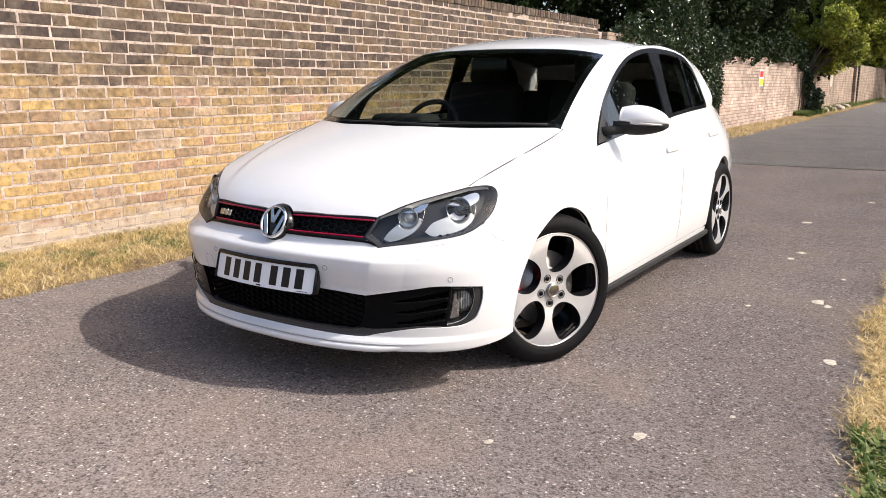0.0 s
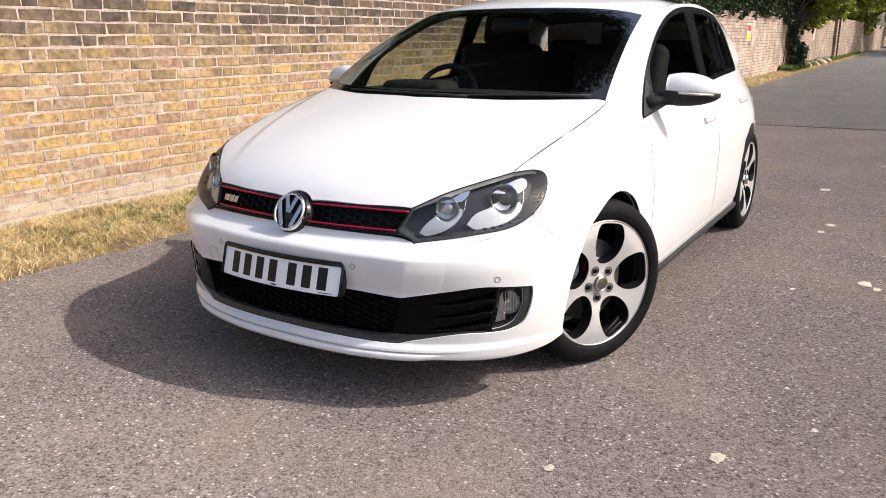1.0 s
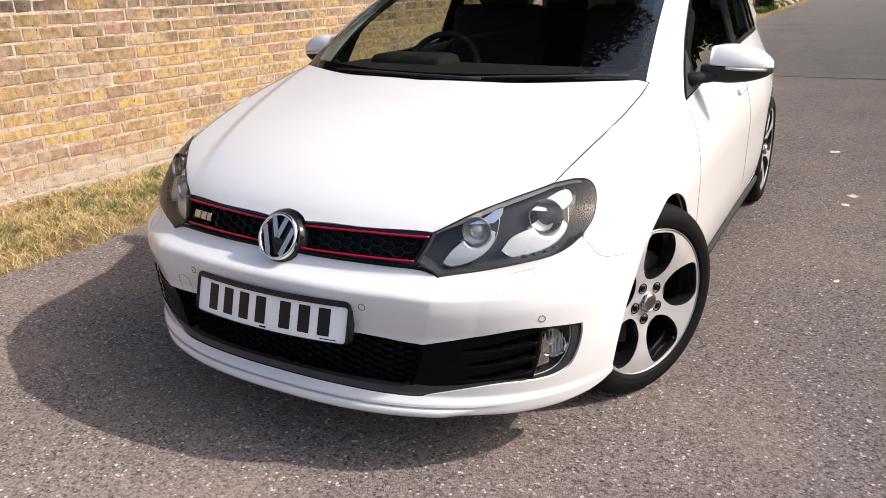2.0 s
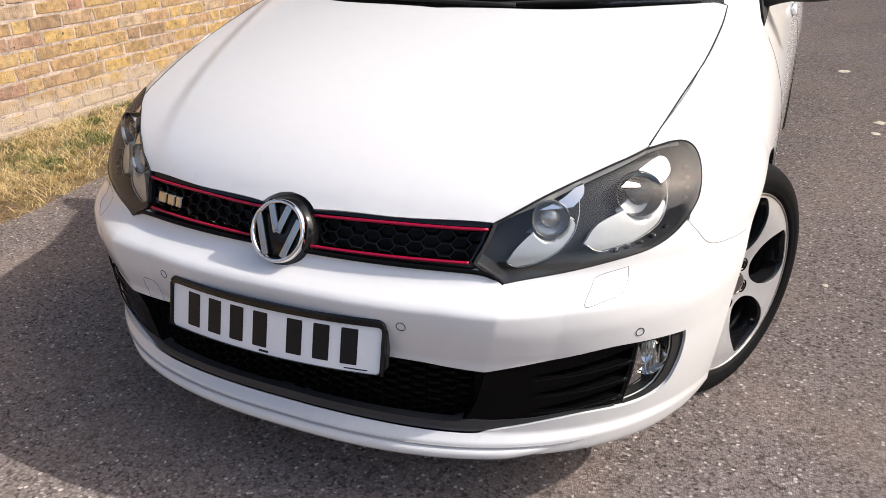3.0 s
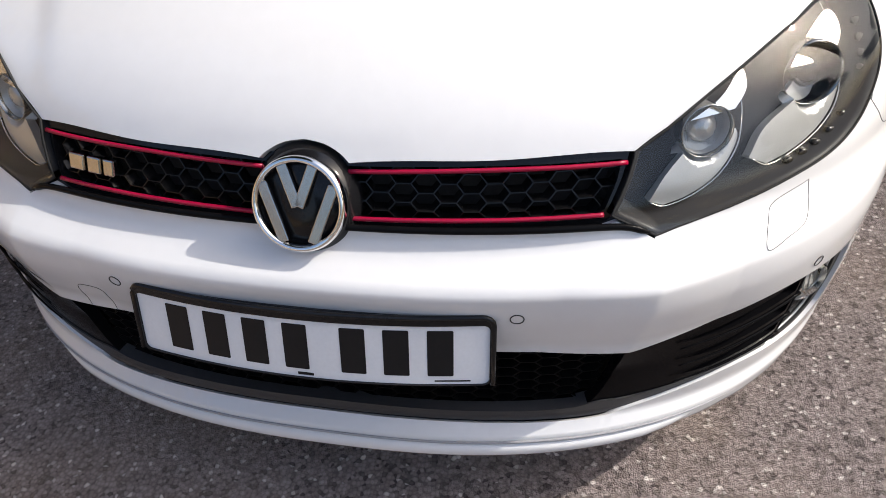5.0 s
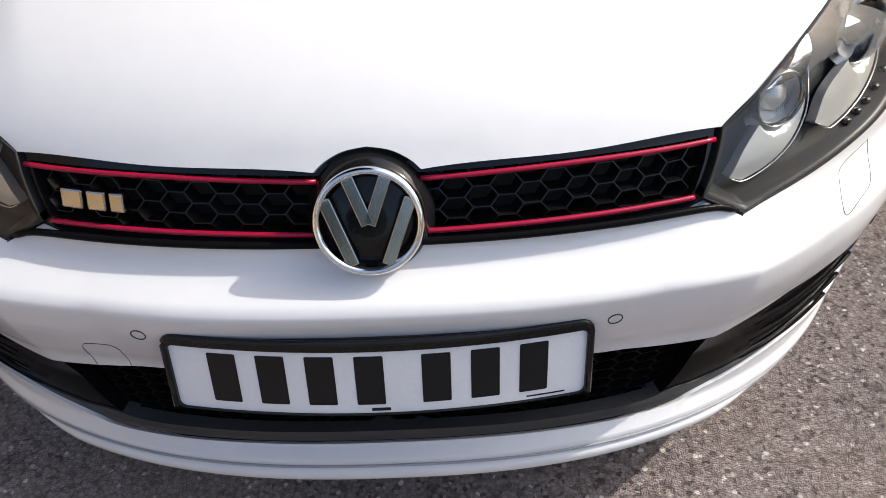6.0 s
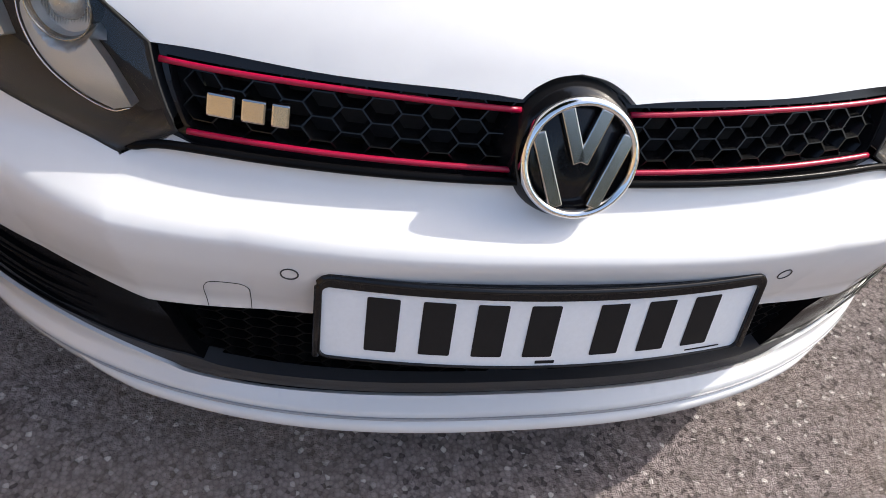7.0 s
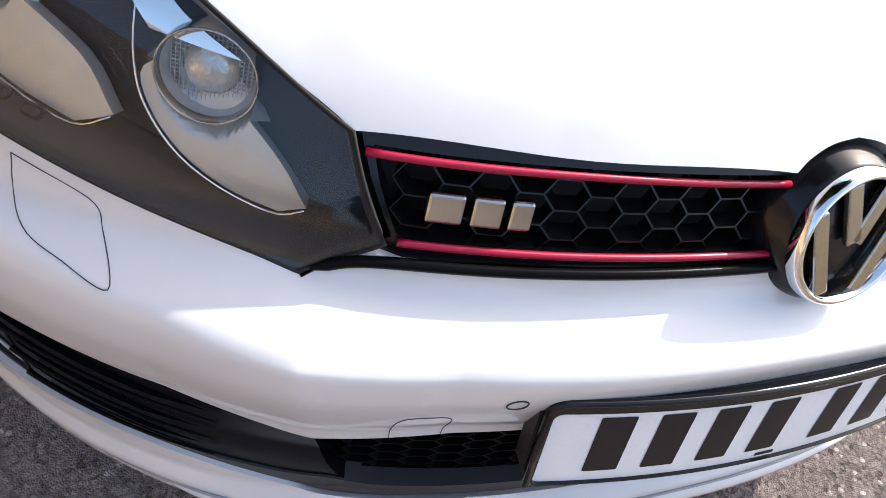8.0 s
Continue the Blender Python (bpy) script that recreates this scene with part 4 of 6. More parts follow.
                part("rib", bm_mesh("rib", box_bm((0.0012, 2 * hh, 0.0006), (-0.0042, 0.0, k * 0.0032), 0.0002, 1), SATIN, False), lamp, m=m)
    unit(0.578, 0.683, 0.036, [(0.512, 0.638), (0.491, 0.608), (0.514, 0.600), (0.555, 0.608), (0.595, 0.627), (0.622, 0.652), (0.628, 0.676), (0.585, 0.69), (0.550, 0.668)],
         [(0.546, 0.701), (0.620, 0.704), (0.645, 0.722), (0.649, 0.739), (0.636, 0.738), (0.597, 0.718)], 0.042)
    unit(0.790, 0.711, 0.044, [(0.682, 0.669), (0.652, 0.637), (0.688, 0.621), (0.745, 0.628), (0.80, 0.642), (0.838, 0.664), (0.851, 0.690), (0.80, 0.71), (0.754, 0.691)],
         [(0.735, 0.729), (0.828, 0.722), (0.872, 0.740), (0.876, 0.760), (0.848, 0.765), (0.777, 0.747)], 0.042)
    leds = S([(0.715, 0.622), (0.79, 0.632), (0.868, 0.661), (0.908, 0.699), (0.928, 0.742)], 30)
    for k in range(11):
        f = k / 10
        q, z = leds[int(f * (len(leds) - 1))]
        m = Matrix.Translation(Vector(skin(0.03)(np.array(s * q), np.array(z)))) @ pose(0, 0, 0, 0, 0, s * (35 + 25 * f))
        part("led", bm_mesh("led", box_bm((0.016, 0.012, 0.0135), bevel=0.0045), GLOSS_BLACK), lamp, m=m)

# upper grille
gl_top = np.concatenate([S([(0.0, 0.6860), (0.25, 0.6890), (0.446, 0.6875)]), [(0.4325, 0.655), (0.4135, 0.618), (0.448, 0.597)], S([(0.476, 0.585), (0.41, 0.596), (0.33, 0.6035), (0.20, 0.6048), (0.0, 0.6048)])])
gl_loop = np.concatenate([gl_top, mirrored(gl_top)[1:-1]])
mesh_half = np.concatenate([S([(0.0, 0.6745), (0.25, 0.6780), (0.434, 0.677)]), [(0.426, 0.653), (0.411, 0.622)], S([(0.40, 0.616), (0.30, 0.6162), (0.15, 0.6148), (0.0, 0.6140)])])
mesh_hole = np.concatenate([mesh_half, mirrored(mesh_half)[1:-1]])
grille = panel("upper_grille", gl_loop, skin(0.012), GLOSS_BLACK, car, 0.014, [mesh_hole], 0.02, "black honeycomb grille edged by two red strips")
panel("backing", gl_loop, skin(0.075), DARK, grille, 0.04, skirt=0)
honeycomb("grille_cell", -0.43, 0.43, 0.612, 0.680, 0.042, 0.0215, 0.055, skin(0.022), skin(0.045), lambda q, z: abs(q) < 0.430 - (0.68 - z) * 0.35, grille)
for s in (1, -1):
    for pts in ([(0.062, 0.6715), (0.25, 0.6755), (0.4385, 0.6745)], [(0.060, 0.6170), (0.20, 0.6185), (0.33, 0.6185), (0.4075, 0.6175)]):
        line = [skin(0.006)(np.array(s * q), np.array(z)) for q, z in S(pts, 14)]
        part("red_strip", mesh("red_strip", *tube(line, 0.0034, 8), RED), grille, "red strip")

edge_line = [skin(-0.0035)(np.array(q), np.array(z)) for q, z in S([(-0.47, 0.5905), (-0.42, 0.6035), (-0.30, 0.6075), (-0.15, 0.6085), (0.0, 0.6085), (0.15, 0.6085), (0.30, 0.6075), (0.42, 0.6035), (0.47, 0.5905)], 10)]
edge_r = [0.0050 * min(1.0, 0.3 + (0.475 - abs(-0.47 + 0.94 * k / (len(edge_line) - 1))) / 0.06) for k in range(len(edge_line))]
part("grille_lower_edge", mesh("grille_lower_edge", *tube(edge_line, edge_r, 8), INTAKE), grille)

# emblem on its black mount
nrm = Vector((0, -0.905, 0.425)).normalized()
em = Matrix.Translation((0, 0.162, 0.6435)) @ nrm.to_track_quat("X", "Z").to_matrix().to_4x4()
part("emblem_mount", mesh("emblem_mount", *lathe([(0.080, -0.060), (0.0795, -0.040), (0.076, -0.024), (0.067, -0.006), (0.063, -0.001), (0.02, 0.0), (0.0005, 0.0)], 64), GLOSS_BLACK), grille, m=em @ Matrix.Translation((-0.003, 0, 0)))
emblem = part("emblem", mesh("emblem", *lathe([(0.0655, -0.004), (0.0655, 0.004), (0.0635, 0.008), (0.0605, 0.0095), (0.0575, 0.008), (0.0555, 0.002)], 72), CHROME), car, "round chrome emblem with plain slanting bars", m=em)


def bar_bm(a, b, w, h=0.007):
    d = Vector((0, b[0] - a[0], b[1] - a[1]))
    bm = box_bm((h, d.length, w), bevel=0.0016)
    ang = math.atan2(d.z, d.y)
    bmesh.ops.transform(bm, matrix=Matrix.Translation((0.0035, (a[0] + b[0]) / 2, (a[1] + b[1]) / 2)) @ Matrix.Rotation(ang, 4, "X"), verts=bm.verts)
    return bm


for a, b in (((-0.022, 0.053), (-0.001, -0.003)), ((0.022, 0.053), (0.001, -0.003)), ((-0.050, 0.028), (-0.020, -0.052)), ((0.050, 0.028), (0.020, -0.052))):
    part("bar", bm_mesh("bar", bar_bm(a, b, 0.0155), WORN_CHROME, False), emblem, m=em)
# badge: three plain chrome blocks
badge = thing("badge", "", "")
badge.parent = car
for x0, wd in ((-0.363, 0.029), (-0.330, 0.025), (-0.303, 0.019)):
    q = x0 * 1.03
    p = Vector(skin(0.012)(np.array(q), np.array(0.6445)))
    p2 = Vector(skin(0.012)(np.array(q + 0.01), np.array(0.6445)))
    m = Matrix.Translation(p) @ pose(0, 0, 0, -20, 0, math.degrees(math.atan2((p2 - p).y, (p2 - p).x)))
    part("badge_block", bm_mesh("badge_block", box_bm((wd, 0.010, 0.025), bevel=0.0025), WORN_CHROME, False), badge, m=m)

# number plate: a gently bent sheet in a black holder, its writing as plain bars
def plate_lift(off):
    def lift(x, v):
        y = 0.0645 + 0.025 * v + 0.35 * x * x - off
        return np.stack([x, y + 0 * v, 0.409 + v * 0.093 + off * 0.2], -1)
    return lift


def round_rect(x0, x1, z0, z1, r, n=6):
    out = []
    for cx, cz, a0 in ((x1 - r[0], z1 - r[1], 0), (x0 + r[0], z1 - r[1], 90), (x0 + r[0], z0 + r[1], 180), (x1 - r[0], z0 + r[1], 270)):
        out += [(cx + r[0] * math.cos(radians(a0 + 90 * k / n)), cz + r[1] * math.sin(radians(a0 + 90 * k / n))) for k in range(n + 1)]
    return np.array(out)


FRONT = np.array([0, 1.5, 0.4])
holder = panel("plate_holder", round_rect(-0.268, 0.268, -0.02, 1.125, (0.014, 0.15)), plate_lift(-0.004), BLACK, car, 0.03, skirt=0.022, label="number plate in a black plastic holder", heart=FRONT)
panel("plate_sheet", round_rect(-0.2615, 0.2615, -0.012, 1.0, (0.010, 0.10)), plate_lift(0.002), PLATE, holder, 0.03, skirt=0.004, heart=FRONT)
panel("holder_rim", round_rect(-0.2670, 0.2670, -0.018, 1.13, (0.015, 0.16)), plate_lift(0.006), GLOSS_BLACK, holder, 0.012, [round_rect(-0.2610, 0.2610, -0.008, 0.995, (0.009, 0.09))], 0.016, heart=FRONT)
bead = [(-0.2655, -0.01), (-0.2655, 0.5), (-0.2655, 0.97)] + [(-0.2505 - 0.015 * math.cos(radians(a)), 0.97 + 0.15 * math.sin(radians(a))) for a in (25, 50, 75)] + [(x, 1.12) for x in np.linspace(-0.25, 0, 12)]
bead += [(-x, v) for x, v in bead[-2::-1]]
part("holder_bead", mesh("holder_bead", *tube([tuple(plate_lift(0.0045)(np.array(x), np.array(v))) for x, v in bead], 0.0042, 8), GLOSS_BLACK), holder)
for k in range(7):
    cx = -0.1945 + k * 0.061 + (0.022 if k > 3 else 0.0)
    panel("plate_bar", round_rect(cx - 0.018, cx + 0.018, 0.13, 0.90, (0.002, 0.02), 2), plate_lift(0.0025), PLATE_INK, holder, 0.02, skirt=0, heart=FRONT)
panel("maker_bar", round_rect(0.185, 0.235, 0.035, 0.06, (0.001, 0.005), 1), plate_lift(0.0025), PLATE_INK, holder, 0.02, skirt=0, heart=FRONT)
panel("maker_mark", round_rect(-0.012, 0.012, 0.025, 0.075, (0.001, 0.005), 1), plate_lift(0.0025), PLATE_INK, holder, 0.02, skirt=0, heart=FRONT)

# windscreen, scuttle, wipers
uv_loop = np.concatenate([[(u, 0.0) for u in np.linspace(-1, 1, 40)], [(1, v) for v in np.linspace(0, 1, 20)[1:]], [(u, 1.0) for u in np.linspace(1, -1, 40)[1:]], [(-1, v) for v in np.linspace(1, 0, 20)[1:-1]]])
panel("windscreen", uv_loop, lambda u, v: screen(u, v), GLASS, car, 0.05, skirt=0.004)
frit = round_rect(-0.955, 0.955, 0.07, 0.93, (0.05, 0.06))
panel("screen_border", uv_loop, lambda u, v: screen(u, v, -0.003 + 0 * v), GLOSS_BLACK, car, 0.05, [frit], 0)
sc_v, sc_f = [], []
for u in np.linspace(-1, 1, 40):
    p = screen(np.array(u), np.array(0.0))
    sc_v += [(p[0], p[1] - 0.035, p[2] - 0.02), (p[0], p[1] - 0.005, p[2] - 0.012), (p[0], p[1] + 0.03, p[2] + 0.008)]
sc_f = [(i * 3 + k, i * 3 + k + 1, i * 3 + k + 4, i * 3 + k + 3) for i in range(39) for k in range(2)]
part("scuttle", mesh("scuttle", sc_v, sc_f, BLACK), car)
for u0, u1 in ((0.93, 0.12), (0.30, -0.62)):
    pts = [screen(np.array(u0 + (u1 - u0) * f), np.array(0.02 + 0.055 * f * (1 - f)), np.array(0.011)) for f in np.linspace(0, 1, 12)]
    part("wiper", mesh("wiper", *tube(pts, [0.006, 0.006, 0.006, 0.006, 0.005, 0.005, 0.005, 0.005, 0.004, 0.004, 0.004, 0.003], 6), DARK), car)

# roof
rf = np.concatenate([[(0.603 * u, 1.803 + 0.13 * u * u) for u in np.linspace(-1, 1, 24)], S([(0.603, 1.95), (0.602, 2.4), (0.600, 3.0), (0.598, 3.6)], 6)[1:], [(x, 3.72 - 0.4 * (x / 0.9) ** 2) for x in np.linspace(0.585, -0.585, 16)], S([(-0.598, 3.6), (-0.600, 3.0), (-0.602, 2.4), (-0.603, 1.95)], 6)])
panel("roof", rf, lambda x, y: np.stack([x, y, roof_z(x, y)], -1), PAINT, car, 0.04, skirt=0.02)

# sides
win_line = S([(1.412, 0.887), (1.486, 0.973), (1.589, 1.06), (1.70, 1.13), (1.854, 1.208), (2.0, 1.266), (2.14, 1.308), (2.30, 1.340), (2.447, 1.356), (2.62, 1.364), (2.9, 1.358), (3.07, 1.341), (3.17, 1.322), (3.30, 1.262), (3.385, 1.17), (3.42, 1.06), (3.40, 1.008)], 5)
belt = S([(3.40, 1.008), (3.0, 0.996), (2.54, 0.972), (2.0, 0.938), (1.412, 0.887)], 6)
for s in (1, -1):
    # rail from bonnet corner over the roof edge to the tail
    e1 = [tuple(screen(np.array(float(s)), np.array(v))) for v in np.linspace(0, 1, 14)]
    e1 += [(s * spl((1.95, 2.4, 3.0, 3.6), (0.603, 0.602, 0.600, 0.598), y), y, float(roof_z(spl((1.95, 2.4, 3.0, 3.6), (0.603, 0.602, 0.600, 0.598), y), y))) for y in np.linspace(1.98, 3.58, 22)]
    e1 += [(s * 0.616, 3.63, 1.255), (s * 0.646, 3.665, 1.195), (s * 0.678, 3.69, 1.13), (s * 0.706, 3.70, 1.065), (s * float(flank_x(3.68, 1.02)), 3.68, 1.015)]
    e1 = np.concatenate([np.array(e1[:-8]), S(e1[-8:], 5)])
    d1 = np.concatenate([[0], np.cumsum(np.linalg.norm(np.diff(e1, axis=0), axis=1))])
    wl = np.stack([s * flank_x(win_line[:, 0], win_line[:, 1]), win_line[:, 0], win_line[:, 1]], -1)
    d2 = np.concatenate([[0], np.cumsum(np.linalg.norm(np.diff(wl, axis=0), axis=1))])
    tt = np.linspace(0, 1, 90)
    a = np.stack([np.interp(tt, d1 / d1[-1], e1[:, k]) for k in range(3)], -1)
    b = np.stack([np.interp(tt, d2 / d2[-1], wl[:, k]) for k in range(3)], -1)
    vv, ff = [], []
    for p, r, t0 in zip(a, b, tt):
        c = (p + r) / 2 + np.array([s * 0.030, -0.002, 0.030]) * min(1, np.linalg.norm(p - r) / 0.12) * min(1, 0.1 + t0 / 0.14) * min(1, 0.02 + ((1 - t0) / 0.4) ** 1.5)
        for w in np.linspace(0, 1, 7):
            vv.append((1 - w) ** 2 * p + 2 * w * (1 - w) * c + w * w * r)
    ff = [(i * 7 + k, i * 7 + k + 1, i * 7 + k + 8, i * 7 + k + 7) for i in range(89) for k in range(6)]
    part("roof_pillar", mesh("roof_pillar", vv, ff, PAINT), car)
    # doors
    door_line = S([(1.416, 0.887), (1.388, 0.80), (1.354, 0.705), (1.349, 0.5), (1.356, 0.262)], 6)
    b_line = S([(2.47, 0.262), (2.485, 0.5), (2.50, 0.70), (2.545, 0.968)], 6)
    loop = np.concatenate([door_line, b_line, belt[(belt[:, 0] < 2.53)][:-1]])
    fd = panel("front_door", loop, flank(s), PAINT, car, 0.03, skirt=0.02)
    for nm, run, dy in (("door_gap", door_line, -0.002), ("door_gap", b_line, 0.003)):
        part(nm, mesh(nm, *tube([tuple(flank(s, 0.0003)(np.array(a + dy), np.array(b))) for a, b in run[2:-2]], 0.0006, 5), SEAM), fd)
    rear_edge = S([(3.398, 1.004), (3.37, 0.88), (3.30, 0.75), (3.215, 0.60)], 5)
    ra = arch(118, 190, 16, 3.475, 0.352)
    loop = np.concatenate([rear_edge, [(y, z) for y, z in ra if z > 0.262 and y < 3.21], [(2.476, 0.262)], b_line[1:-1] + (0.006, 0), [(2.551, 0.968)], belt[(belt[:, 0] > 2.56) & (belt[:, 0] < 3.39)][::-1]])
    rd = panel("rear_door", loop, flank(s), PAINT, car, 0.03, skirt=0.02)
    loop = np.concatenate([S([(3.404, 1.006), (3.376, 0.88), (3.306, 0.75), (3.222, 0.605)], 5), arch(116, -12, 24, 3.475, 0.352), S([(3.84, 0.24), (4.0, 0.27), (4.12, 0.45), (4.13, 0.70), (4.02, 0.86), (3.86, 0.97), (3.62, 1.03)], 5)])
    panel("rear_quarter", loop, flank(s), PAINT, car, 0.03, skirt=0.02)
    # sill with its black moulding
    sill = [(1.345, 0.255), (3.13, 0.255), (3.13, 0.205), (1.33, 0.205)]
    panel("sill", np.array(sill), flank(s, -0.002), PAINT, car, 0.04, skirt=0.02)
    sv = []
    for y in np.linspace(1.27, 3.16, 20):
        x = s * float(side_x(max(y, AXLE), 0.22))
        sv += [(x + s * 0.004, y, 0.232), (x + s * 0.018, y, 0.226), (x + s * 0.016, y, 0.205), (x - s * 0.02, y, 0.172), (x - s * 0.2, y, 0.172)]
    part("sill_moulding", mesh("sill_moulding", sv, [(i * 5 + k, i * 5 + k + 1, i * 5 + k + 6, i * 5 + k + 5) for i in range(19) for k in range(4)], DARK, False), car)
    # windows
    frame_loop = np.concatenate([win_line[:-1], belt[:-1]])
    g1 = np.concatenate([S([(1.60, 0.925), (1.66, 1.075), (1.76, 1.14), (1.90, 1.205), (2.05, 1.262), (2.20, 1.30), (2.40, 1.328), (2.475, 1.332)], 5), [(2.49, 1.20), (2.475, 0.985)], S([(2.40, 0.978), (2.0, 0.953)], 4)])
    g2 = np.concatenate([S([(2.665, 1.338), (2.9, 1.332), (3.03, 1.318)], 5), [(3.045, 1.20), (3.035, 1.018)], S([(2.9, 1.012), (2.60, 0.994)], 4), [(2.62, 1.15)]])
    g3 = np.concatenate([S([(3.075, 1.312), (3.16, 1.296), (3.26, 1.25), (3.345, 1.16), (3.375, 1.065), (3.365, 1.03)], 5), [(3.08, 1.021)]])
    frame_ob = panel("window_frame", frame_loop, flank(s, 0.003), GLOSS_BLACK, car, 0.03, [g1, g2, g3], 0.012)
    for nm, g, gm in (("front_window", g1, GLASS), ("rear_window", g2, TINTED), ("quarter_window", g3, TINTED)):
        panel(nm, g, flank(s, -0.003), gm, frame_ob, 0.05, skirt=0)
    # dark sheet added behind the quarter glass to keep it from looking pale
    panel("quarter_dark_sheet", g3, flank(s, -0.05), CABIN, frame_ob, 0.05, skirt=0)
    # handles
    for hy, hz in ((2.36, 0.808), (3.27, 0.842)):
        x = float(flank_x(hy, hz))
        h = part("door_handle", bm_mesh("door_handle", box_bm((0.018, 0.19, 0.030), bevel=0.008, segments=3), PAINT), fd if hy < 3 else rd, m=pose(s * (x + 0.010), hy, hz, 0, s * -10, 0))
        for dy in (-0.075, 0.075):
            part("handle_foot", bm_mesh("handle_foot", box_bm((0.03, 0.03, 0.022), bevel=0.005), PAINT), fd if hy < 3 else rd, m=pose(s * (x + 0.002), hy + dy, hz))
    # mirror
    mv, mf = [], []
    rings, around = 14, 20
    for i in range(rings):
        f = i / (rings - 1)
        cx = 0.842 + 0.205 * f
        ry = 0.055 * (math.sin(math.pi * min(1, 0.18 + 0.82 * f)) ** 0.45) + 0.004
        rz = 0.066 * (math.sin(math.pi * min(1, 0.22 + 0.77 * f)) ** 0.5) + 0.004
        for k in range(around):
            a = 2 * math.pi * k / around
            mv.append((s * cx, 1.61 + 0.05 * f + ry * math.cos(a) * (1.0 if math.cos(a) < 0 else 0.5), 1.0 - 0.012 * f + (rz * math.sin(a) if math.sin(a) > 0 else max(-0.006, rz * math.sin(a)))))
    mf = [(i * around + k, i * around + (k + 1) % around, (i + 1) * around + (k + 1) % around, (i + 1) * around + k) for i in range(rings - 1) for k in range(around)]
    mf += [tuple(range(around)), tuple((rings - 1) * around + k for k in range(around))]
    mirror = part("door_mirror", mesh("door_mirror", mv, mf, PAINT), car, "white door mirror with a black base")
    lower = []
    for i in range(rings):
        f = i / (rings - 1)
        fade = math.sin(math.pi * min(1, 0.30 + 0.68 * f)) ** 0.5
        for k in range(around):
            v = mv[i * around + k]
            a = 2 * math.pi * k / around
            lower.append((v[0] - s * 0.03 * (1 - f), 1.632 + 0.04 * f * 0 + (v[1] - 1.632) * 1.04, 0.9925 - 0.012 * f + (-0.001 if math.sin(a) > 0 else 0.062 * math.sin(a) * fade)))
    part("mirror_base", mesh("mirror_base", lower, mf, DARK), mirror)
    part("mirror_arm", mesh("mirror_arm", *tube([(s * 0.775, 1.515, 0.942), (s * 0.82, 1.565, 0.950), (s * 0.89, 1.615, 0.958)], [0.024, 0.023, 0.021], 10), DARK), mirror)
    ind = [(s * (0.90 + 0.125 * f), 1.60 - 0.004 + 0.055 * f - 0.054 * math.sin(math.pi * (0.3 + 0.55 * f)), 0.987 - 0.010 * f) for f in np.linspace(0, 1, 10)]
    part("repeater", mesh("repeater", *tube(ind, 0.006, 6), BULB), mirror)
    tri_pan = np.array([(1.425, 0.895), (1.49, 0.97), (1.575, 1.045), (1.60, 0.925), (1.59, 0.91)])
    panel("mirror_corner", tri_pan, flank(s, 0.006), BLACK, fd, 0.03, skirt=0.006)

# tail: hatch and rear bumper, closed
tv, tf = [], []
for z, hw, y in ((0.22, 0.70, 4.08), (0.32, 0.775, 4.14), (0.60, 0.790, 4.17), (0.80, 0.765, 4.12), (0.95, 0.690, 4.02), (1.10, 0.655, 3.92), (1.25, 0.61, 3.80), (1.33, 0.55, 3.70)):
    tv += [(hw * u, y - 0.22 * u ** 4 * (0.6 if z < 0.9 else 1) , z) for u in np.linspace(-1, 1, 13)]
tf = [(r * 13 + k, r * 13 + k + 1, r * 13 + k + 14, r * 13 + k + 13) for r in range(7) for k in range(12)]
part("tailgate", mesh("tailgate", tv, tf, PAINT), car)
# floor, bulkhead and door linings
part("floor_pan", bm_mesh("floor_pan", box_bm((1.28, 2.75, 0.05), (0, 2.60, 0.24), 0.01), DARK), car)
part("bulkhead", bm_mesh("bulkhead", box_bm((1.24, 0.05, 0.66), (0, 1.27, 0.57), 0.01), DARK), car)
for s in (1, -1):
    part("door_lining", bm_mesh("door_lining", box_bm((0.04, 2.0, 0.66), (s * 0.735, 2.40, 0.60), 0.015), CABIN), car)
hl = np.array([(x * 0.93, 1.86 + (y - 1.803) * 0.95) for x, y in rf])
panel("headlining", hl, lambda x, y: np.stack([x, y, roof_z(x, y) - 0.03], -1), CABIN, car, 0.08, skirt=0, heart=np.array([0, 2.5, 3.0]))

# cabin
bm = box_bm((1.38, 0.52, 0.26), (0, 1.36, 0.84), 0.06, 3)
part("dashboard", bm_mesh("dashboard", bm, CABIN), car)
part("binnacle", bm_mesh("binnacle", box_bm((0.36, 0.20, 0.10), (-0.36, 1.52, 0.955), 0.04, 3), CABIN), car)
wheel_m = Matrix.Translation((-0.36, 1.74, 0.90)) @ pose(0, 0, 0, 0, 0, -90) @ pose(0, 0, 0, 0, -28, 0)
ringp = [(0, 0.185 * math.cos(a), 0.185 * math.sin(a)) for a in np.linspace(0, 2 * math.pi, 41)[:-1]]
sw = part("steering_wheel", mesh("steering_wheel", *tube(ringp, 0.015, 8, True), BLACK), car, m=wheel_m)
part("steering_hub", bm_mesh("steering_hub", box_bm((0.05, 0.14, 0.12), bevel=0.03), BLACK), sw, m=wheel_m)
for a in (0, 180, 270):
    part("spoke", bm_mesh("spoke", box_bm((0.02, 0.13, 0.03), (0, 0.12, 0), 0.008), BLACK), sw, m=wheel_m @ Matrix.Rotation(radians(a), 4, "X"))


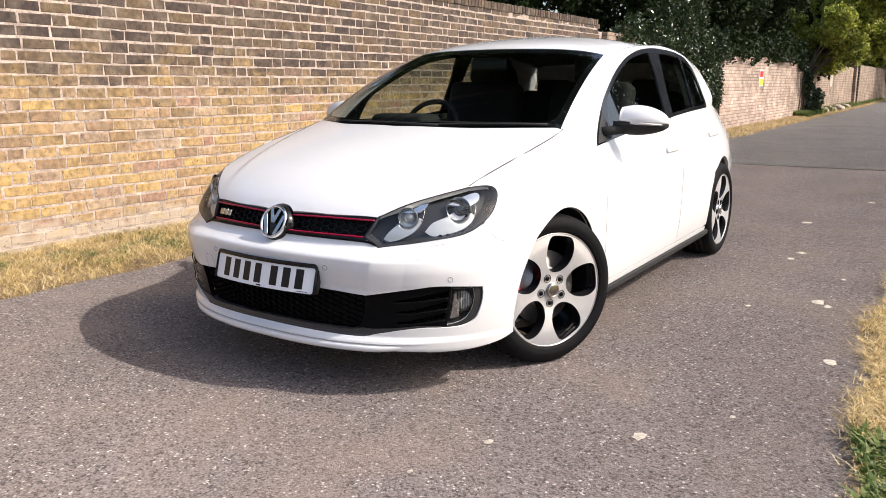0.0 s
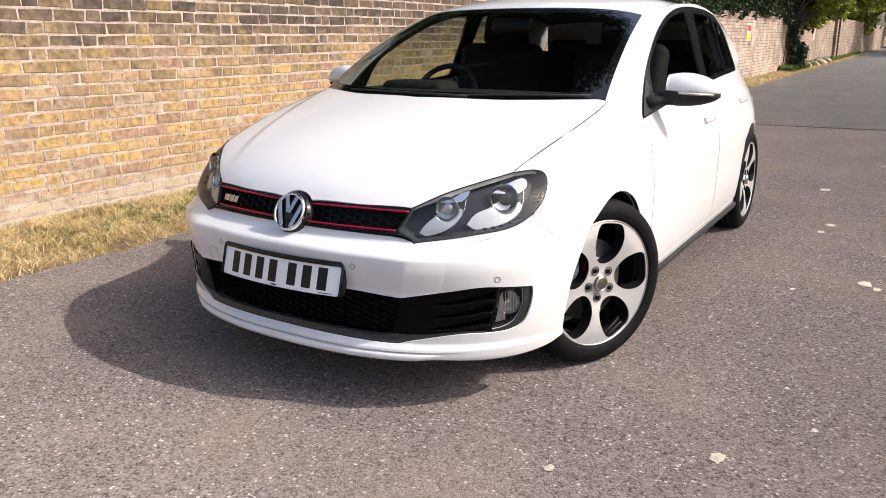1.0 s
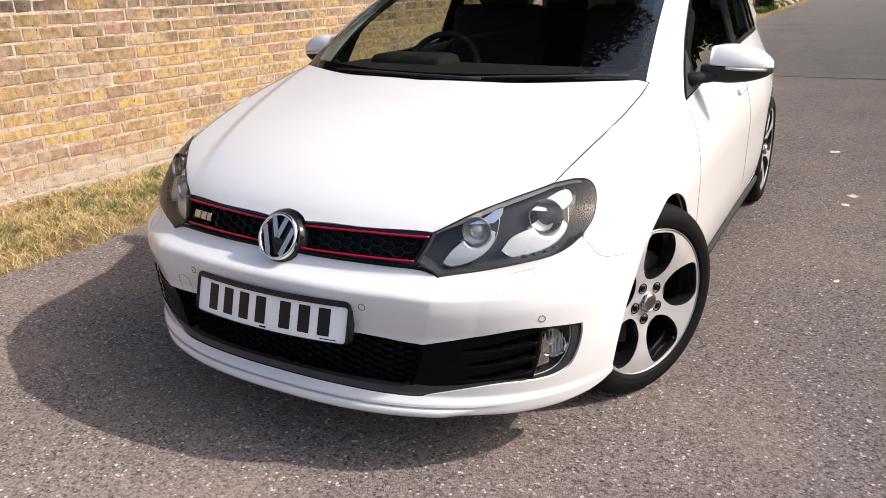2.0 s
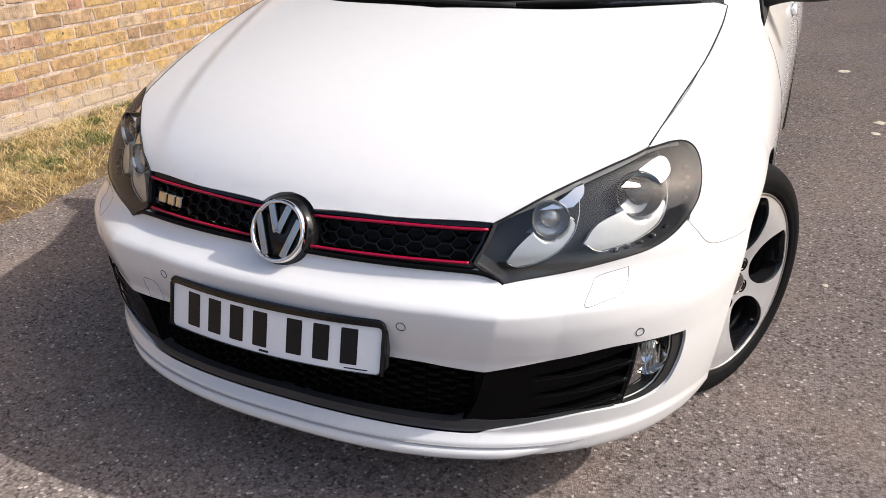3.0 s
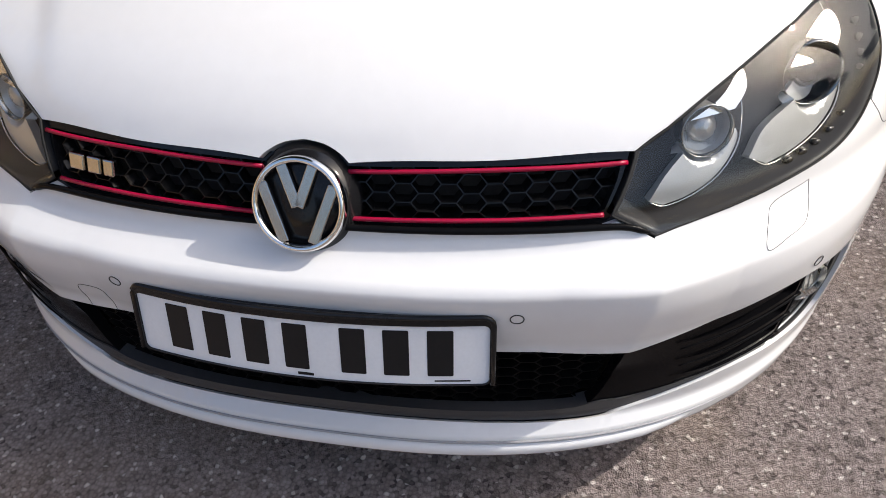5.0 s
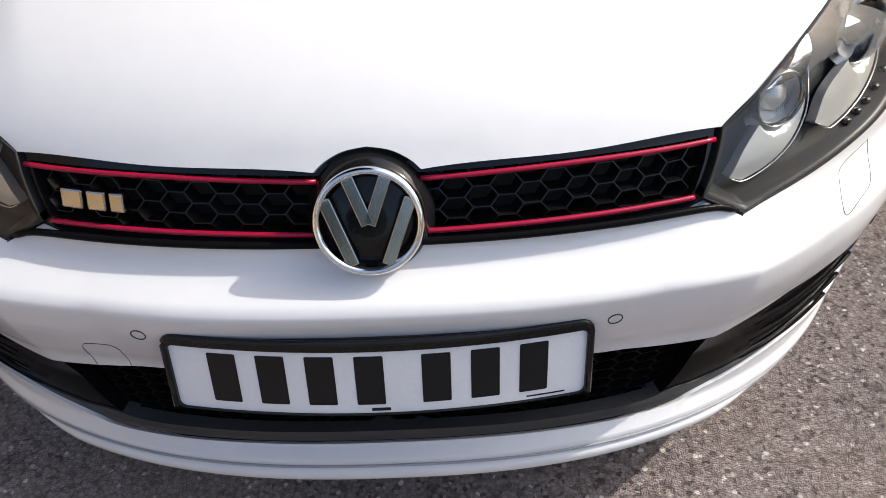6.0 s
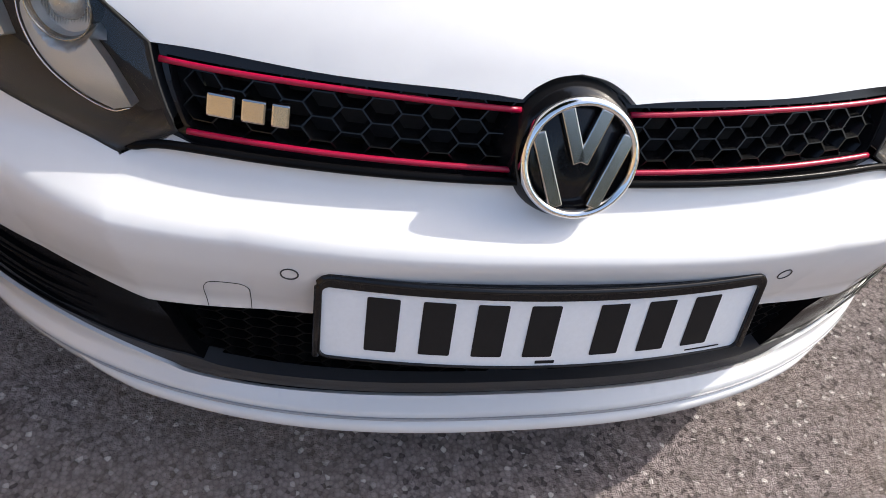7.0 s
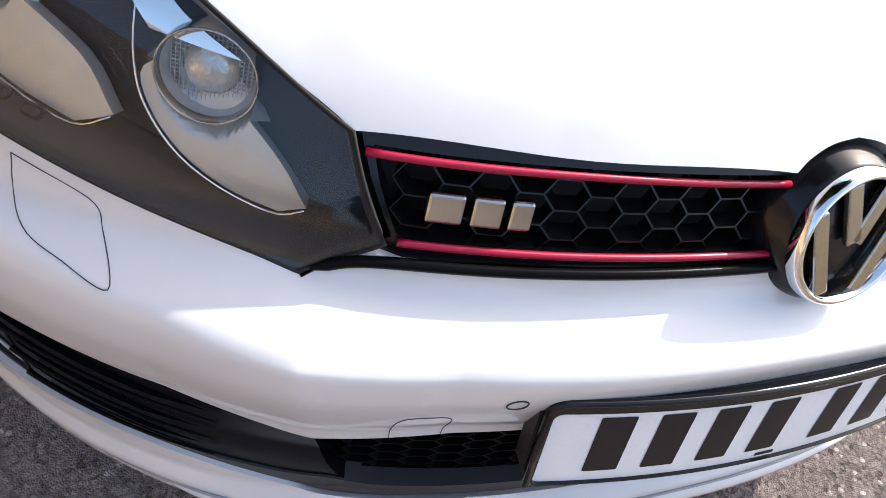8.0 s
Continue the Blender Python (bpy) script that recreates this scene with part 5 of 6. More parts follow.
def seat(x, y):
    ob = new("seat")
    ob.parent = car
    for nm, size, c, tilt in (("cushion", (0.50, 0.52, 0.16), (x, y, 0.52), 6), ("backrest", (0.50, 0.14, 0.64), (x, y + 0.30, 0.86), -16), ("headrest", (0.27, 0.11, 0.19), (x, y + 0.42, 1.245), -12)):
        part(nm, bm_mesh(nm, box_bm(size, bevel=0.05, segments=3), CABIN), ob, m=Matrix.Translation(c) @ pose(0, 0, 0, tilt, 0, 0))
    for dx in (-0.06, 0.06):
        part("post", mesh("post", *tube([(x + dx, y + 0.38, 1.10), (x + dx, y + 0.415, 1.19)], 0.006, 6), CHROME), ob)
    return ob


for x in (-0.36, 0.36):
    seat(x, 2.02)
bench = new("rear_bench")
bench.parent = car
part("cushion", bm_mesh("cushion", box_bm((1.2, 0.48, 0.16), (0, 2.95, 0.52), 0.05, 3), CABIN), bench)
part("backrest", bm_mesh("backrest", box_bm((1.2, 0.14, 0.60), bevel=0.05, segments=3), CABIN), bench, m=pose(0, 3.28, 0.82, -18))
for x in (-0.36, 0.36):
    part("headrest", bm_mesh("headrest", box_bm((0.26, 0.10, 0.14), bevel=0.04, segments=3), CABIN), bench, m=pose(x, 3.38, 1.12, -15))
part("rear_view_mirror", bm_mesh("rear_view_mirror", box_bm((0.22, 0.04, 0.07), bevel=0.02, segments=3), BLACK), car, m=pose(0, 1.80, 1.265))

# wheels
TYRE_R = 0.3145


def rim_face():
    """Five spokes left between five oval windows; machined face, dished to the hub."""
    def lift(y, z):
        r = np.hypot(y, z)
        return np.stack([0.006 + spl((0.0, 0.03, 0.06, 0.12, 0.19, 0.225), (-0.012, -0.012, -0.014, -0.004, 0.004, 0.0), r), y, z], -1)
    outer = np.array([(0.2345 * math.cos(a), 0.2345 * math.sin(a)) for a in np.linspace(0, 2 * math.pi, 90)[:-1]])
    holes = []
    for k in range(5):
        a0 = math.pi / 2 + 2 * math.pi * (k + 0.5) / 5
        edge_rt = [(0.070, 0.0), (0.073, 0.018), (0.084, 0.036), (0.105, 0.054), (0.135, 0.065), (0.165, 0.0675), (0.190, 0.064), (0.207, 0.056), (0.2155, 0.044), (0.2185, 0.022), (0.219, 0.0)]
        side = S(edge_rt, 3)
        h = []
        for rr, tt in list(side[:-1]) + [(r, -t) for r, t in side[::-1][:-1]]:
            h.append((1.042 * (rr * math.cos(a0) - tt * math.sin(a0)), 1.042 * (rr * math.sin(a0) + tt * math.cos(a0))))
        holes.append(np.array(h))
    return lift, outer, holes


def tyre_mesh():
    pr = [(0.240, 0.002), (0.245, 0.010), (0.254, 0.014), (0.258, 0.0135), (0.260, 0.015), (0.280, 0.013), (0.296, 0.006), (0.300, 0.0035), (0.306, -0.003), (0.3125, -0.016), (0.3145, -0.03), (0.3148, -0.11), (0.3145, -0.185), (0.304, -0.212), (0.262, -0.228), (0.238, -0.21)]
    v, fs = lathe(pr, 96)
    return mesh("tyre", v, fs, RUBBER)


def groove_mesh(x):
    v, fs = lathe([(0.3140, x - 0.005), (0.3153, x - 0.0045), (0.3153, x + 0.0045), (0.3140, x + 0.005)], 96)
    return mesh("tread_groove", v, fs, DARK)


tyre_me = tyre_mesh()
grooves = [groove_mesh(x) for x in (-0.05, -0.085, -0.13, -0.165)]
barrel_me = mesh("barrel", *lathe([(0.2365, 0.0), (0.2405, 0.005), (0.2435, 0.002), (0.241, -0.004), (0.232, -0.006), (0.224, -0.02), (0.214, -0.06), (0.214, -0.2)], 96), GLOSS_BLACK)
edge_me = mesh("rim_edge", *lathe([(0.2345, 0.0045), (0.2365, 0.0075), (0.2395, 0.0075), (0.2415, 0.004)], 96), DISC)
disc_me = mesh("brake_disc", *lathe([(0.156, -0.075), (0.156, -0.065), (0.09, -0.065), (0.088, -0.05), (0.02, -0.05)], 60), DISC)
hub_me = mesh("hub_cap", *lathe([(0.031, -0.02), (0.031, 0.002), (0.028, 0.006), (0.02, 0.0075), (0.0005, 0.008)], 40), WORN_CHROME)
hubring_me = mesh("hub_ring", *lathe([(0.0285, 0.004), (0.0275, 0.0075), (0.025, 0.0085), (0.0235, 0.007)], 40), CHROME)
bolt_me = mesh("wheel_bolt", *lathe([(0.0175, -0.02), (0.0175, -0.0085), (0.0165, -0.0075), (0.0150, -0.012), (0.0105, -0.0125), (0.0095, -0.0075), (0.0005, -0.0075)], 20), INTAKE)


def road_wheel(s, x, y, steer, spin, lift_z=0.0):
    w = new("wheel")
    base = Matrix.Translation((s * x, y, TYRE_R + lift_z)) @ pose(0, 0, 0, 0, 0, steer) @ (Matrix() if s > 0 else pose(0, 0, 0, 0, 0, 180))
    w.parent = car
    turn = base @ Matrix.Rotation(radians(spin), 4, "X")
    part("tyre", tyre_me, w, "black low-profile tyre", base)
    for g in grooves:
        part("tread_groove", g, w, m=base)
    lift, outer, holes = rim_face()
    r = panel("rim", outer, lift, ALLOY, w, 0.012, holes, 0.022, "machined alloy rim with five oval windows", heart=np.array([-1.0, 0, 0]))
    r.matrix_basis = turn
    part("barrel", barrel_me, w, m=base)
    part("rim_edge", edge_me, w, m=base)
    for k, h in enumerate(holes):
        c = h.mean(0)
        ring = [lift(np.array(c[0] + (p[0] - c[0]) * 0.985), np.array(c[1] + (p[1] - c[1]) * 0.985)) - np.array([0.010, 0, 0]) for p in h]
        vv = []
        for p in h:
            p3 = lift(np.array(p[0]), np.array(p[1]))
            d = (p - c) / np.linalg.norm(p - c)
            vv += [p3 + (-0.0015, 0, 0), p3 + np.array([-0.008, -d[0] * 0.004, -d[1] * 0.004]), p3 + np.array([-0.045, -d[0] * 0.007, -d[1] * 0.007])]
        n = len(h)
        part("pocket", mesh("pocket", vv, [(i * 3 + j, ((i + 1) % n) * 3 + j, ((i + 1) % n) * 3 + j + 1, i * 3 + j + 1) for i in range(n) for j in range(2)], GLOSS_BLACK), w, m=turn)
    part("brake_disc", disc_me, w, m=base)
    part("hub_cap", hub_me, w, m=turn)
    part("hub_ring", hubring_me, w, m=turn)
    for k in range(5):
        a = 2 * math.pi * k / 5 + math.pi / 2
        part("wheel_bolt", bolt_me, w, m=turn @ Matrix.Translation((0.004, 0.056 * math.cos(a), 0.056 * math.sin(a))))
    part("caliper", bm_mesh("caliper", box_bm((0.05, 0.05, 0.13), (-0.075, -0.150 if s > 0 else 0.150, 0.0), 0.012), CALIPER, True), w, "red brake caliper", base)
    return w


# the body leans a little on its springs
for ob in list(car.children):
    ob.matrix_basis = pose(0, 0, 0.6, 0, 0.5, 0) @ pose(0, 0, -0.6) @ ob.matrix_basis

road_wheel(1, 0.846, 0.885, -26, 26, 0.010)
road_wheel(-1, 0.846, 0.885, -26, 40, 0.010)
road_wheel(1, 0.868, 3.465, 0, 30)
road_wheel(-1, 0.868, 3.465, 0, 55)

# ---- ground, lane, verges ----
thing("ground", "dry grassland around the lane", "ground", kind="structure", data=mesh("ground", [(-900, -900, -0.03), (900, -900, -0.03), (900, 1500, -0.03), (-900, 1500, -0.03)], [(0, 1, 2, 3)], MEADOW))


def strip(name, ys, x0, x1, z, mat, nx=6):
    v, f = [], []
    for y in ys:
        a, b = x0(y), x1(y)
        v += [(a + (b - a) * k / nx, y, z(k / nx, y)) for k in range(nx + 1)]
    f = [(i * (nx + 1) + k, i * (nx + 1) + k + 1, (i + 1) * (nx + 1) + k + 1, (i + 1) * (nx + 1) + k) for i in range(len(ys) - 1) for k in range(nx)]
    return mesh(name, v, f, mat)


def left_edge(y):
    return float(spl((-30, 0, 3, 15, 35, 90), (-2.2, -2.2, -2.12, -1.85, -1.85, -2.2), y)) + 0.035 * math.sin(y * 2.3) + 0.02 * math.sin(y * 7.1)


def right_edge(y):
    return 1.97 + 0.05 * math.sin(y * 1.7 + 1) + 0.03 * math.sin(y * 5.3) + 0.004 * max(0, y - 5)


def rise(y):
    """The lane lies a little higher towards its near end."""
    f = min(1.0, max(0.0, (3.2 - y) / 1.4))
    return 0.010 * f * f * (3 - 2 * f)


near = np.concatenate([np.arange(-30, -3, 1.0), np.arange(-3, 9.9, 0.1), [9.9]])
far = np.concatenate([[9.9], np.arange(10, 20, 0.3), np.arange(20, 140, 2.0)])
thing("road", "worn grey asphalt lane with pale chippings", "road", kind="structure", data=strip("road", near, left_edge, right_edge, lambda f, y: rise(y), ROAD))
thing("road_resurfaced", "newer dark asphalt surface further up the lane", "road", kind="structure", data=strip("road_resurfaced", far, left_edge, right_edge, lambda f, y: 0.006, ROAD_NEW))
vy = np.concatenate([np.arange(-30, -2, 1.0), np.arange(-2, 14, 0.12), np.arange(14, 140, 2.0)])


def bank(f, y):
    return -0.012 + 0.075 * f ** 0.7 + 0.030 * noise.noise((f * 4, y * 2.6, 0.3))


thing("verge", "earth bank under the wall", "verge", kind="structure", data=strip("verge", vy, lambda y: left_edge(y) + 0.03, lambda y: -3.2 if y < 17 else -2.7, bank, EARTH))
thing("verge_right", "earth verge across the lane from the wall", "verge", kind="structure", data=strip("verge_right", vy, lambda y: right_edge(y) - 0.02, lambda y: 30.0, lambda f, y: -0.008 + 0.05 * min(1, f * 25) + 0.3 * f, EARTH, 24))

rng = random.Random(5)


def blades(name, n, place, height, width, mat, lean=0.7):
    v, f = [], []
    for _ in range(n):
        x, y, z = place()
        h, w = height * rng.uniform(0.4, 1.2), width * rng.uniform(0.6, 1.3)
        a, b = rng.uniform(0, 2 * math.pi), rng.uniform(0, 2 * math.pi)
        l = lean * rng.uniform(0.2, 1.3) * h
        dx, dy, wx, wy = math.cos(a) * l, math.sin(a) * l, math.cos(b) * w, math.sin(b) * w
        at = len(v)
        v += [(x - wx, y - wy, z), (x + wx, y + wy, z), (x + dx * 0.4 + wx * 0.7, y + dy * 0.4 + wy * 0.7, z + h * 0.6), (x + dx * 0.4 - wx * 0.7, y + dy * 0.4 - wy * 0.7, z + h * 0.6), (x + dx, y + dy, z + h * 0.85)]
        f += [(at, at + 1, at + 2, at + 3), (at + 3, at + 2, at + 4)]
    return mesh(name, v, f, mat, False)


def on_bank(y0, y1, power=1.0, f0=0.02):
    def place():
        y = y0 + (y1 - y0) * rng.random() ** power
        f = f0 + (1 - f0) * rng.random()
        a, b = left_edge(y) + 0.03, (-3.2 if y < 17 else -2.7)
        return a + (b - a) * f, y, bank(f, y) - 0.004
    return place


def tufted(place, spread=0.035, many=9):
    """Draws places in tufts."""
    state = [0, (0, 0, 0)]

    def pick():
        if state[0] <= 0:
            state[0], state[1] = rng.randrange(3, many * 2), place()
        state[0] -= 1
        x, y, z = state[1]
        return x + rng.gauss(0, spread), y + rng.gauss(0, spread), z
    return pick


def on_right(y0, y1, xm=2.2):
    def place():
        y = rng.uniform(y0, y1)
        x = right_edge(y) + 0.01 + xm * rng.random() ** 1.6
        return x, y, 0.02
    return place


thing("dry_grass", "straw-coloured dry grass along the foot of the wall", "grass", kind="stuff", data=blades("dry_grass", 48000, tufted(on_bank(-1.5, 6, 1.0), 0.028, 14), 0.055, 0.0022, STRAW, 1.8))
thing("straw_litter", "flattened straw and dead leaves on the verge", "straw", kind="stuff", data=blades("straw_litter", 45000, on_bank(-1.5, 6, 1.0), 0.020, 0.0026, LITTER, 4.0))
thing("dry_grass", "straw-coloured dry grass along the foot of the wall", "grass", kind="stuff", data=blades("dry_grass_far", 22000, on_bank(6, 60, 1.8), 0.08, 0.005, STRAW, 1.2))
thing("green_grass", "tufts of green grass in the dry verge", "grass", kind="stuff", data=blades("green_grass", 14000, tufted(on_bank(-1, 7, 1.0, 0.25), 0.05, 90), 0.050, 0.0018, GREEN, 1.4))
thing("green_grass", "green growth along the far verge", "grass", kind="stuff", data=blades("green_grass_far", 5000, on_bank(27, 60, 2.2, 0.35), 0.24, 0.010, GREEN, 0.7))
thing("dry_grass", "straw-coloured dry grass at the lane's open edge", "grass", kind="stuff", data=blades("dry_grass_right", 50000, tufted(on_right(-1.0, 3.5, 1.4), 0.03, 14), 0.030, 0.0018, STRAW, 2.4))
thing("green_grass", "green weeds at the lane's open edge", "grass", kind="stuff", data=blades("green_grass_right", 1500, on_right(-0.1, 0.80, 0.5), 0.048, 0.009, GREEN, 1.5))

thing("dry_grass", "sparse straw-coloured grass on the verge before the car", "grass", kind="stuff", data=blades("dry_grass_near", 9000, tufted(on_bank(-8.0, -1.5)), 0.07, 0.004, STRAW, 1.6))
thing("dry_grass", "straw-coloured dry grass over the open ground", "grass", kind="stuff", data=blades("dry_grass_open", 30000, tufted(lambda: (lambda y: (right_edge(y) + 0.45 + 9.0 * rng.random() ** 1.3, y, 0.03))(rng.uniform(-8.0, 16.0)), 0.09, 16), 0.10, 0.007, STRAW, 1.5))

fv, ff = [], []
for fx, fy, fr in ((1.19, 5.09, 0.055), (1.36, 3.78, 0.045), (1.33, 3.55, 0.04), (1.645, 2.475, 0.05), (1.70, 2.40, 0.03), (1.83, 1.494, 0.04), (1.40, 0.40, 0.035), (1.1, 1.6, 0.014), (0.9, -0.2, 0.012), (0.2, -0.7, 0.012), (-1.2, -0.3, 0.012), (1.55, 6.6, 0.05), (1.5, 1.0, 0.012), (-0.5, -0.6, 0.010), (1.0, 0.1, 0.02), (1.62, 0.72, 0.016), (1.35, 2.2, 0.02), (1.7, 3.1, 0.022), (1.2, 4.3, 0.02), (-1.5, -0.9, 0.016), (0.6, -1.1, 0.012), (-1.9, 0.2, 0.02)):
    at = len(fv)
    for k in range(14):
        a = 2 * math.pi * k / 14
        rr = 0.85 * fr * rng.uniform(0.5, 1.0)
        fv.append((fx + rr * math.cos(a), fy + 1.4 * rr * math.sin(a), rise(fy) + 0.0035))
    fv.append((fx, fy, rise(fy) + 0.005))
    ff += [(at + k, at + (k + 1) % 14, at + 14) for k in range(14)]
thing("pale_flecks", "pale dried flecks and droppings on the asphalt", "stain", kind="stuff", data=mesh("pale_flecks", fv, ff, FLECK, False))

# ---- walls further off ----
def slab(name, x0, x1, y0, y1, h, mat, label):
    return thing(name, label, "wall", kind="structure", data=bm_mesh(name, box_bm((x1 - x0, y1 - y0, h + 0.1), ((x0 + x1) / 2, (y0 + y1) / 2, (h - 0.1) / 2), 0.01, 1), mat, False))


slab("wall_middle", -3.3, -3.0, 11.0, 17.2, 2.05, WALL_BROWN, "brown brick garden wall under ivy")
slab("wall_pink", -2.9, -2.6, 17.2, 28.8, 1.9, WALL_PINK, "pale pink brick wall in sunlight")
slab("wall_far", -2.95, -2.65, 31.0, 44.0, 1.95, WALL_BROWN, "brown brick wall further up the lane")
slab("wall_end", -2.75, -2.45, 45.0, 90.0, 2.1, WALL_BROWN, "brown brick wall at the far end")
slab("gate_post", -2.9, -2.5, 44.0, 44.6, 2.2, WALL_BROWN, "dark gate post between two walls")

# ---- trees ----
def leaves(name, blobs, n, size, mat, seed):
    r = np.random.RandomState(seed)
    w = np.array([b[3] * b[4] * b[5] for b in blobs]) ** 0.7
    pick = r.choice(len(blobs), n, p=w / w.sum())
    B = np.array(blobs)[pick]
    d = r.normal(size=(n, 3))
    d /= np.linalg.norm(d, axis=1, keepdims=True)
    rad = r.uniform(0.35, 1.0, n) ** 0.5
    lump = np.array([0.75 + 0.45 * noise.noise(Vector(tuple(q * 2.2))) for q in d + B[:, :3] * 0.7])
    c = B[:, :3] + d * B[:, 3:6] * (rad * lump)[:, None]
    a = r.normal(size=(n, 3))
    a /= np.linalg.norm(a, axis=1, keepdims=True)
    b = np.cross(a, r.normal(size=(n, 3)))
    b /= np.linalg.norm(b, axis=1, keepdims=True)
    s = size * r.uniform(0.6, 1.4, n)[:, None]
    v = np.stack([c - a * s, c + b * s * 0.45, c + a * s, c - b * s * 0.45], 1).reshape(-1, 3)
    f = np.arange(4 * n).reshape(-1, 4)
    return mesh(name, v, f, mat, False)


def tree(label, base, height, blobs, n, size, mat, seed, girth=0.16):
    t = thing("tree", label, "tree")
    x, y, z = base
    pts = S([(x, y, z - 0.2), (x + 0.06, y + 0.05, z + height * 0.35), (x - 0.05, y + 0.1, z + height * 0.7), (x, y, z + height)], 6)
    part("trunk", mesh("trunk", *tube([tuple(p) for p in pts], [girth * (1.25 - k / len(pts)) for k in range(len(pts))], 9), BARK), t)
    for bx, by, bz, *_ in blobs[:7]:
        st = Vector((x, y, z + height * 0.45))
        en = Vector((bx, by, bz))
        part("limb", mesh("limb", *tube([st, st.lerp(en, 0.5) + Vector((0, 0, 0.15)), en], [girth * 0.5, girth * 0.3, girth * 0.1], 6), BARK), t)
    part("crown", leaves("crown", blobs, n, size, mat, seed), t)
    return t


def cloud(cx, cy, cz, rx, ry, rz, n, seed, small=0.45):
    r = random.Random(seed)
    out = []
    for _ in range(n):
        a, b, k = r.uniform(0, 2 * math.pi), r.uniform(-1, 1), r.uniform(0.3, 0.8)
        h = math.sqrt(1 - b * b)
        s = small * r.uniform(0.7, 1.25)
        out.append((cx + rx * k * h * math.cos(a), cy + ry * k * h * math.sin(a), cz + rz * k * b, rx * s, ry * s, rz * s))
    return out


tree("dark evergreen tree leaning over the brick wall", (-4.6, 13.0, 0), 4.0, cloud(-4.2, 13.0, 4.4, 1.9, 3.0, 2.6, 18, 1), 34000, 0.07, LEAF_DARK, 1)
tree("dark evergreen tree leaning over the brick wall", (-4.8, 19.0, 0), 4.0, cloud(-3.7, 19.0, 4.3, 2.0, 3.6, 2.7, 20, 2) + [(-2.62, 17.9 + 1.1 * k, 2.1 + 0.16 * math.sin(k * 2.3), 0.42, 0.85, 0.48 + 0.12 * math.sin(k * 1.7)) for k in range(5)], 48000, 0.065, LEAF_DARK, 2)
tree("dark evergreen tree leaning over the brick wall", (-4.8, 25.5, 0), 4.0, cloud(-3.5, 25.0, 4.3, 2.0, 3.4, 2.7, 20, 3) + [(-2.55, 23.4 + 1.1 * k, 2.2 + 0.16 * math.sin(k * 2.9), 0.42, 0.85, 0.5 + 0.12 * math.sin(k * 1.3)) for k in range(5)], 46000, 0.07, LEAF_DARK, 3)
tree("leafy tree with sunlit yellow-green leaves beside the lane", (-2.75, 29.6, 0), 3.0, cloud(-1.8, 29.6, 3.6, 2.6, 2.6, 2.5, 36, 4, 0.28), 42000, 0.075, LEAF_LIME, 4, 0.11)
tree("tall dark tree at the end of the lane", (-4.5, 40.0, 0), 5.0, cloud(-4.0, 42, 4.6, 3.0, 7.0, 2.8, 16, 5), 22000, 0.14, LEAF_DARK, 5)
# dark crown added to stand for the sunlit tree's shaded inside
tree("dark tree added as the shaded core of the sunlit tree", (-3.9, 31.5, 0), 3.0, cloud(-3.2, 31.5, 3.4, 1.8, 2.6, 2.4, 18, 14), 22000, 0.09, LEAF_DARK, 14, 0.14)
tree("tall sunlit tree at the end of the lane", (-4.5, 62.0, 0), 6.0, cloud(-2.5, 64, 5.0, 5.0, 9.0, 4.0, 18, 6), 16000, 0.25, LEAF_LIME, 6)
# kept dark and tall for the quarter windows to mirror
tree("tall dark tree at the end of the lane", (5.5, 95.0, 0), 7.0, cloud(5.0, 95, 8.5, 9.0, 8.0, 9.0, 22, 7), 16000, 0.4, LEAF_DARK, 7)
# the next two are set behind the wall for the windscreen to mirror
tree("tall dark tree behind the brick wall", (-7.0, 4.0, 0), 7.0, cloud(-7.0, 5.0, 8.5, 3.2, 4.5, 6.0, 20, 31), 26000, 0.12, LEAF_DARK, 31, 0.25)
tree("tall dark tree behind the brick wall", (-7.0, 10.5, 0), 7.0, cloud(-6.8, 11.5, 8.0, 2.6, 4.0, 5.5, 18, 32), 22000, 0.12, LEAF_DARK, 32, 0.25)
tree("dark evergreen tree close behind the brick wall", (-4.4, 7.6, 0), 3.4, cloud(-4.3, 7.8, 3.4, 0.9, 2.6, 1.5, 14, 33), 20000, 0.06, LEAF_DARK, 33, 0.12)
# two trees added out of view so the side windows mirror dark leaves
tree("unseen tall dark tree added beside the far lane", (16.5, 62.0, 0), 12.0, cloud(16.5, 62.0, 11.0, 4.5, 6.0, 10.0, 22, 34), 16000, 0.4, LEAF_DARK, 34, 0.25)
tree("unseen tall dark tree added beside the far lane", (11.5, 74.0, 0), 10.0, cloud(11.5, 74.0, 9.0, 5.0, 6.0, 8.5, 20, 35), 14000, 0.4, LEAF_DARK, 35, 0.25)
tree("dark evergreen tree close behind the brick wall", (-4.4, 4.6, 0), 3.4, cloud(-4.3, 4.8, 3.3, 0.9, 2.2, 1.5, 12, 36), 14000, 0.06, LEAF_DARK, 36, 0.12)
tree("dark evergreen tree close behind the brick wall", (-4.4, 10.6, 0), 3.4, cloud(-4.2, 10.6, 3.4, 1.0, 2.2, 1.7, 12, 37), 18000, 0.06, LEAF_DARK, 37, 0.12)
# canopy out of view, placed to keep pale sky off the windscreen
tree("unseen high dark tree over the wall, mirrored in the windscreen", (-6.2, 3.0, 0), 9.0, cloud(-3.2, 7.0, 12.0, 5.2, 9.0, 3.6, 34, 38), 44000, 0.17, LEAF_DARK, 38, 0.3)
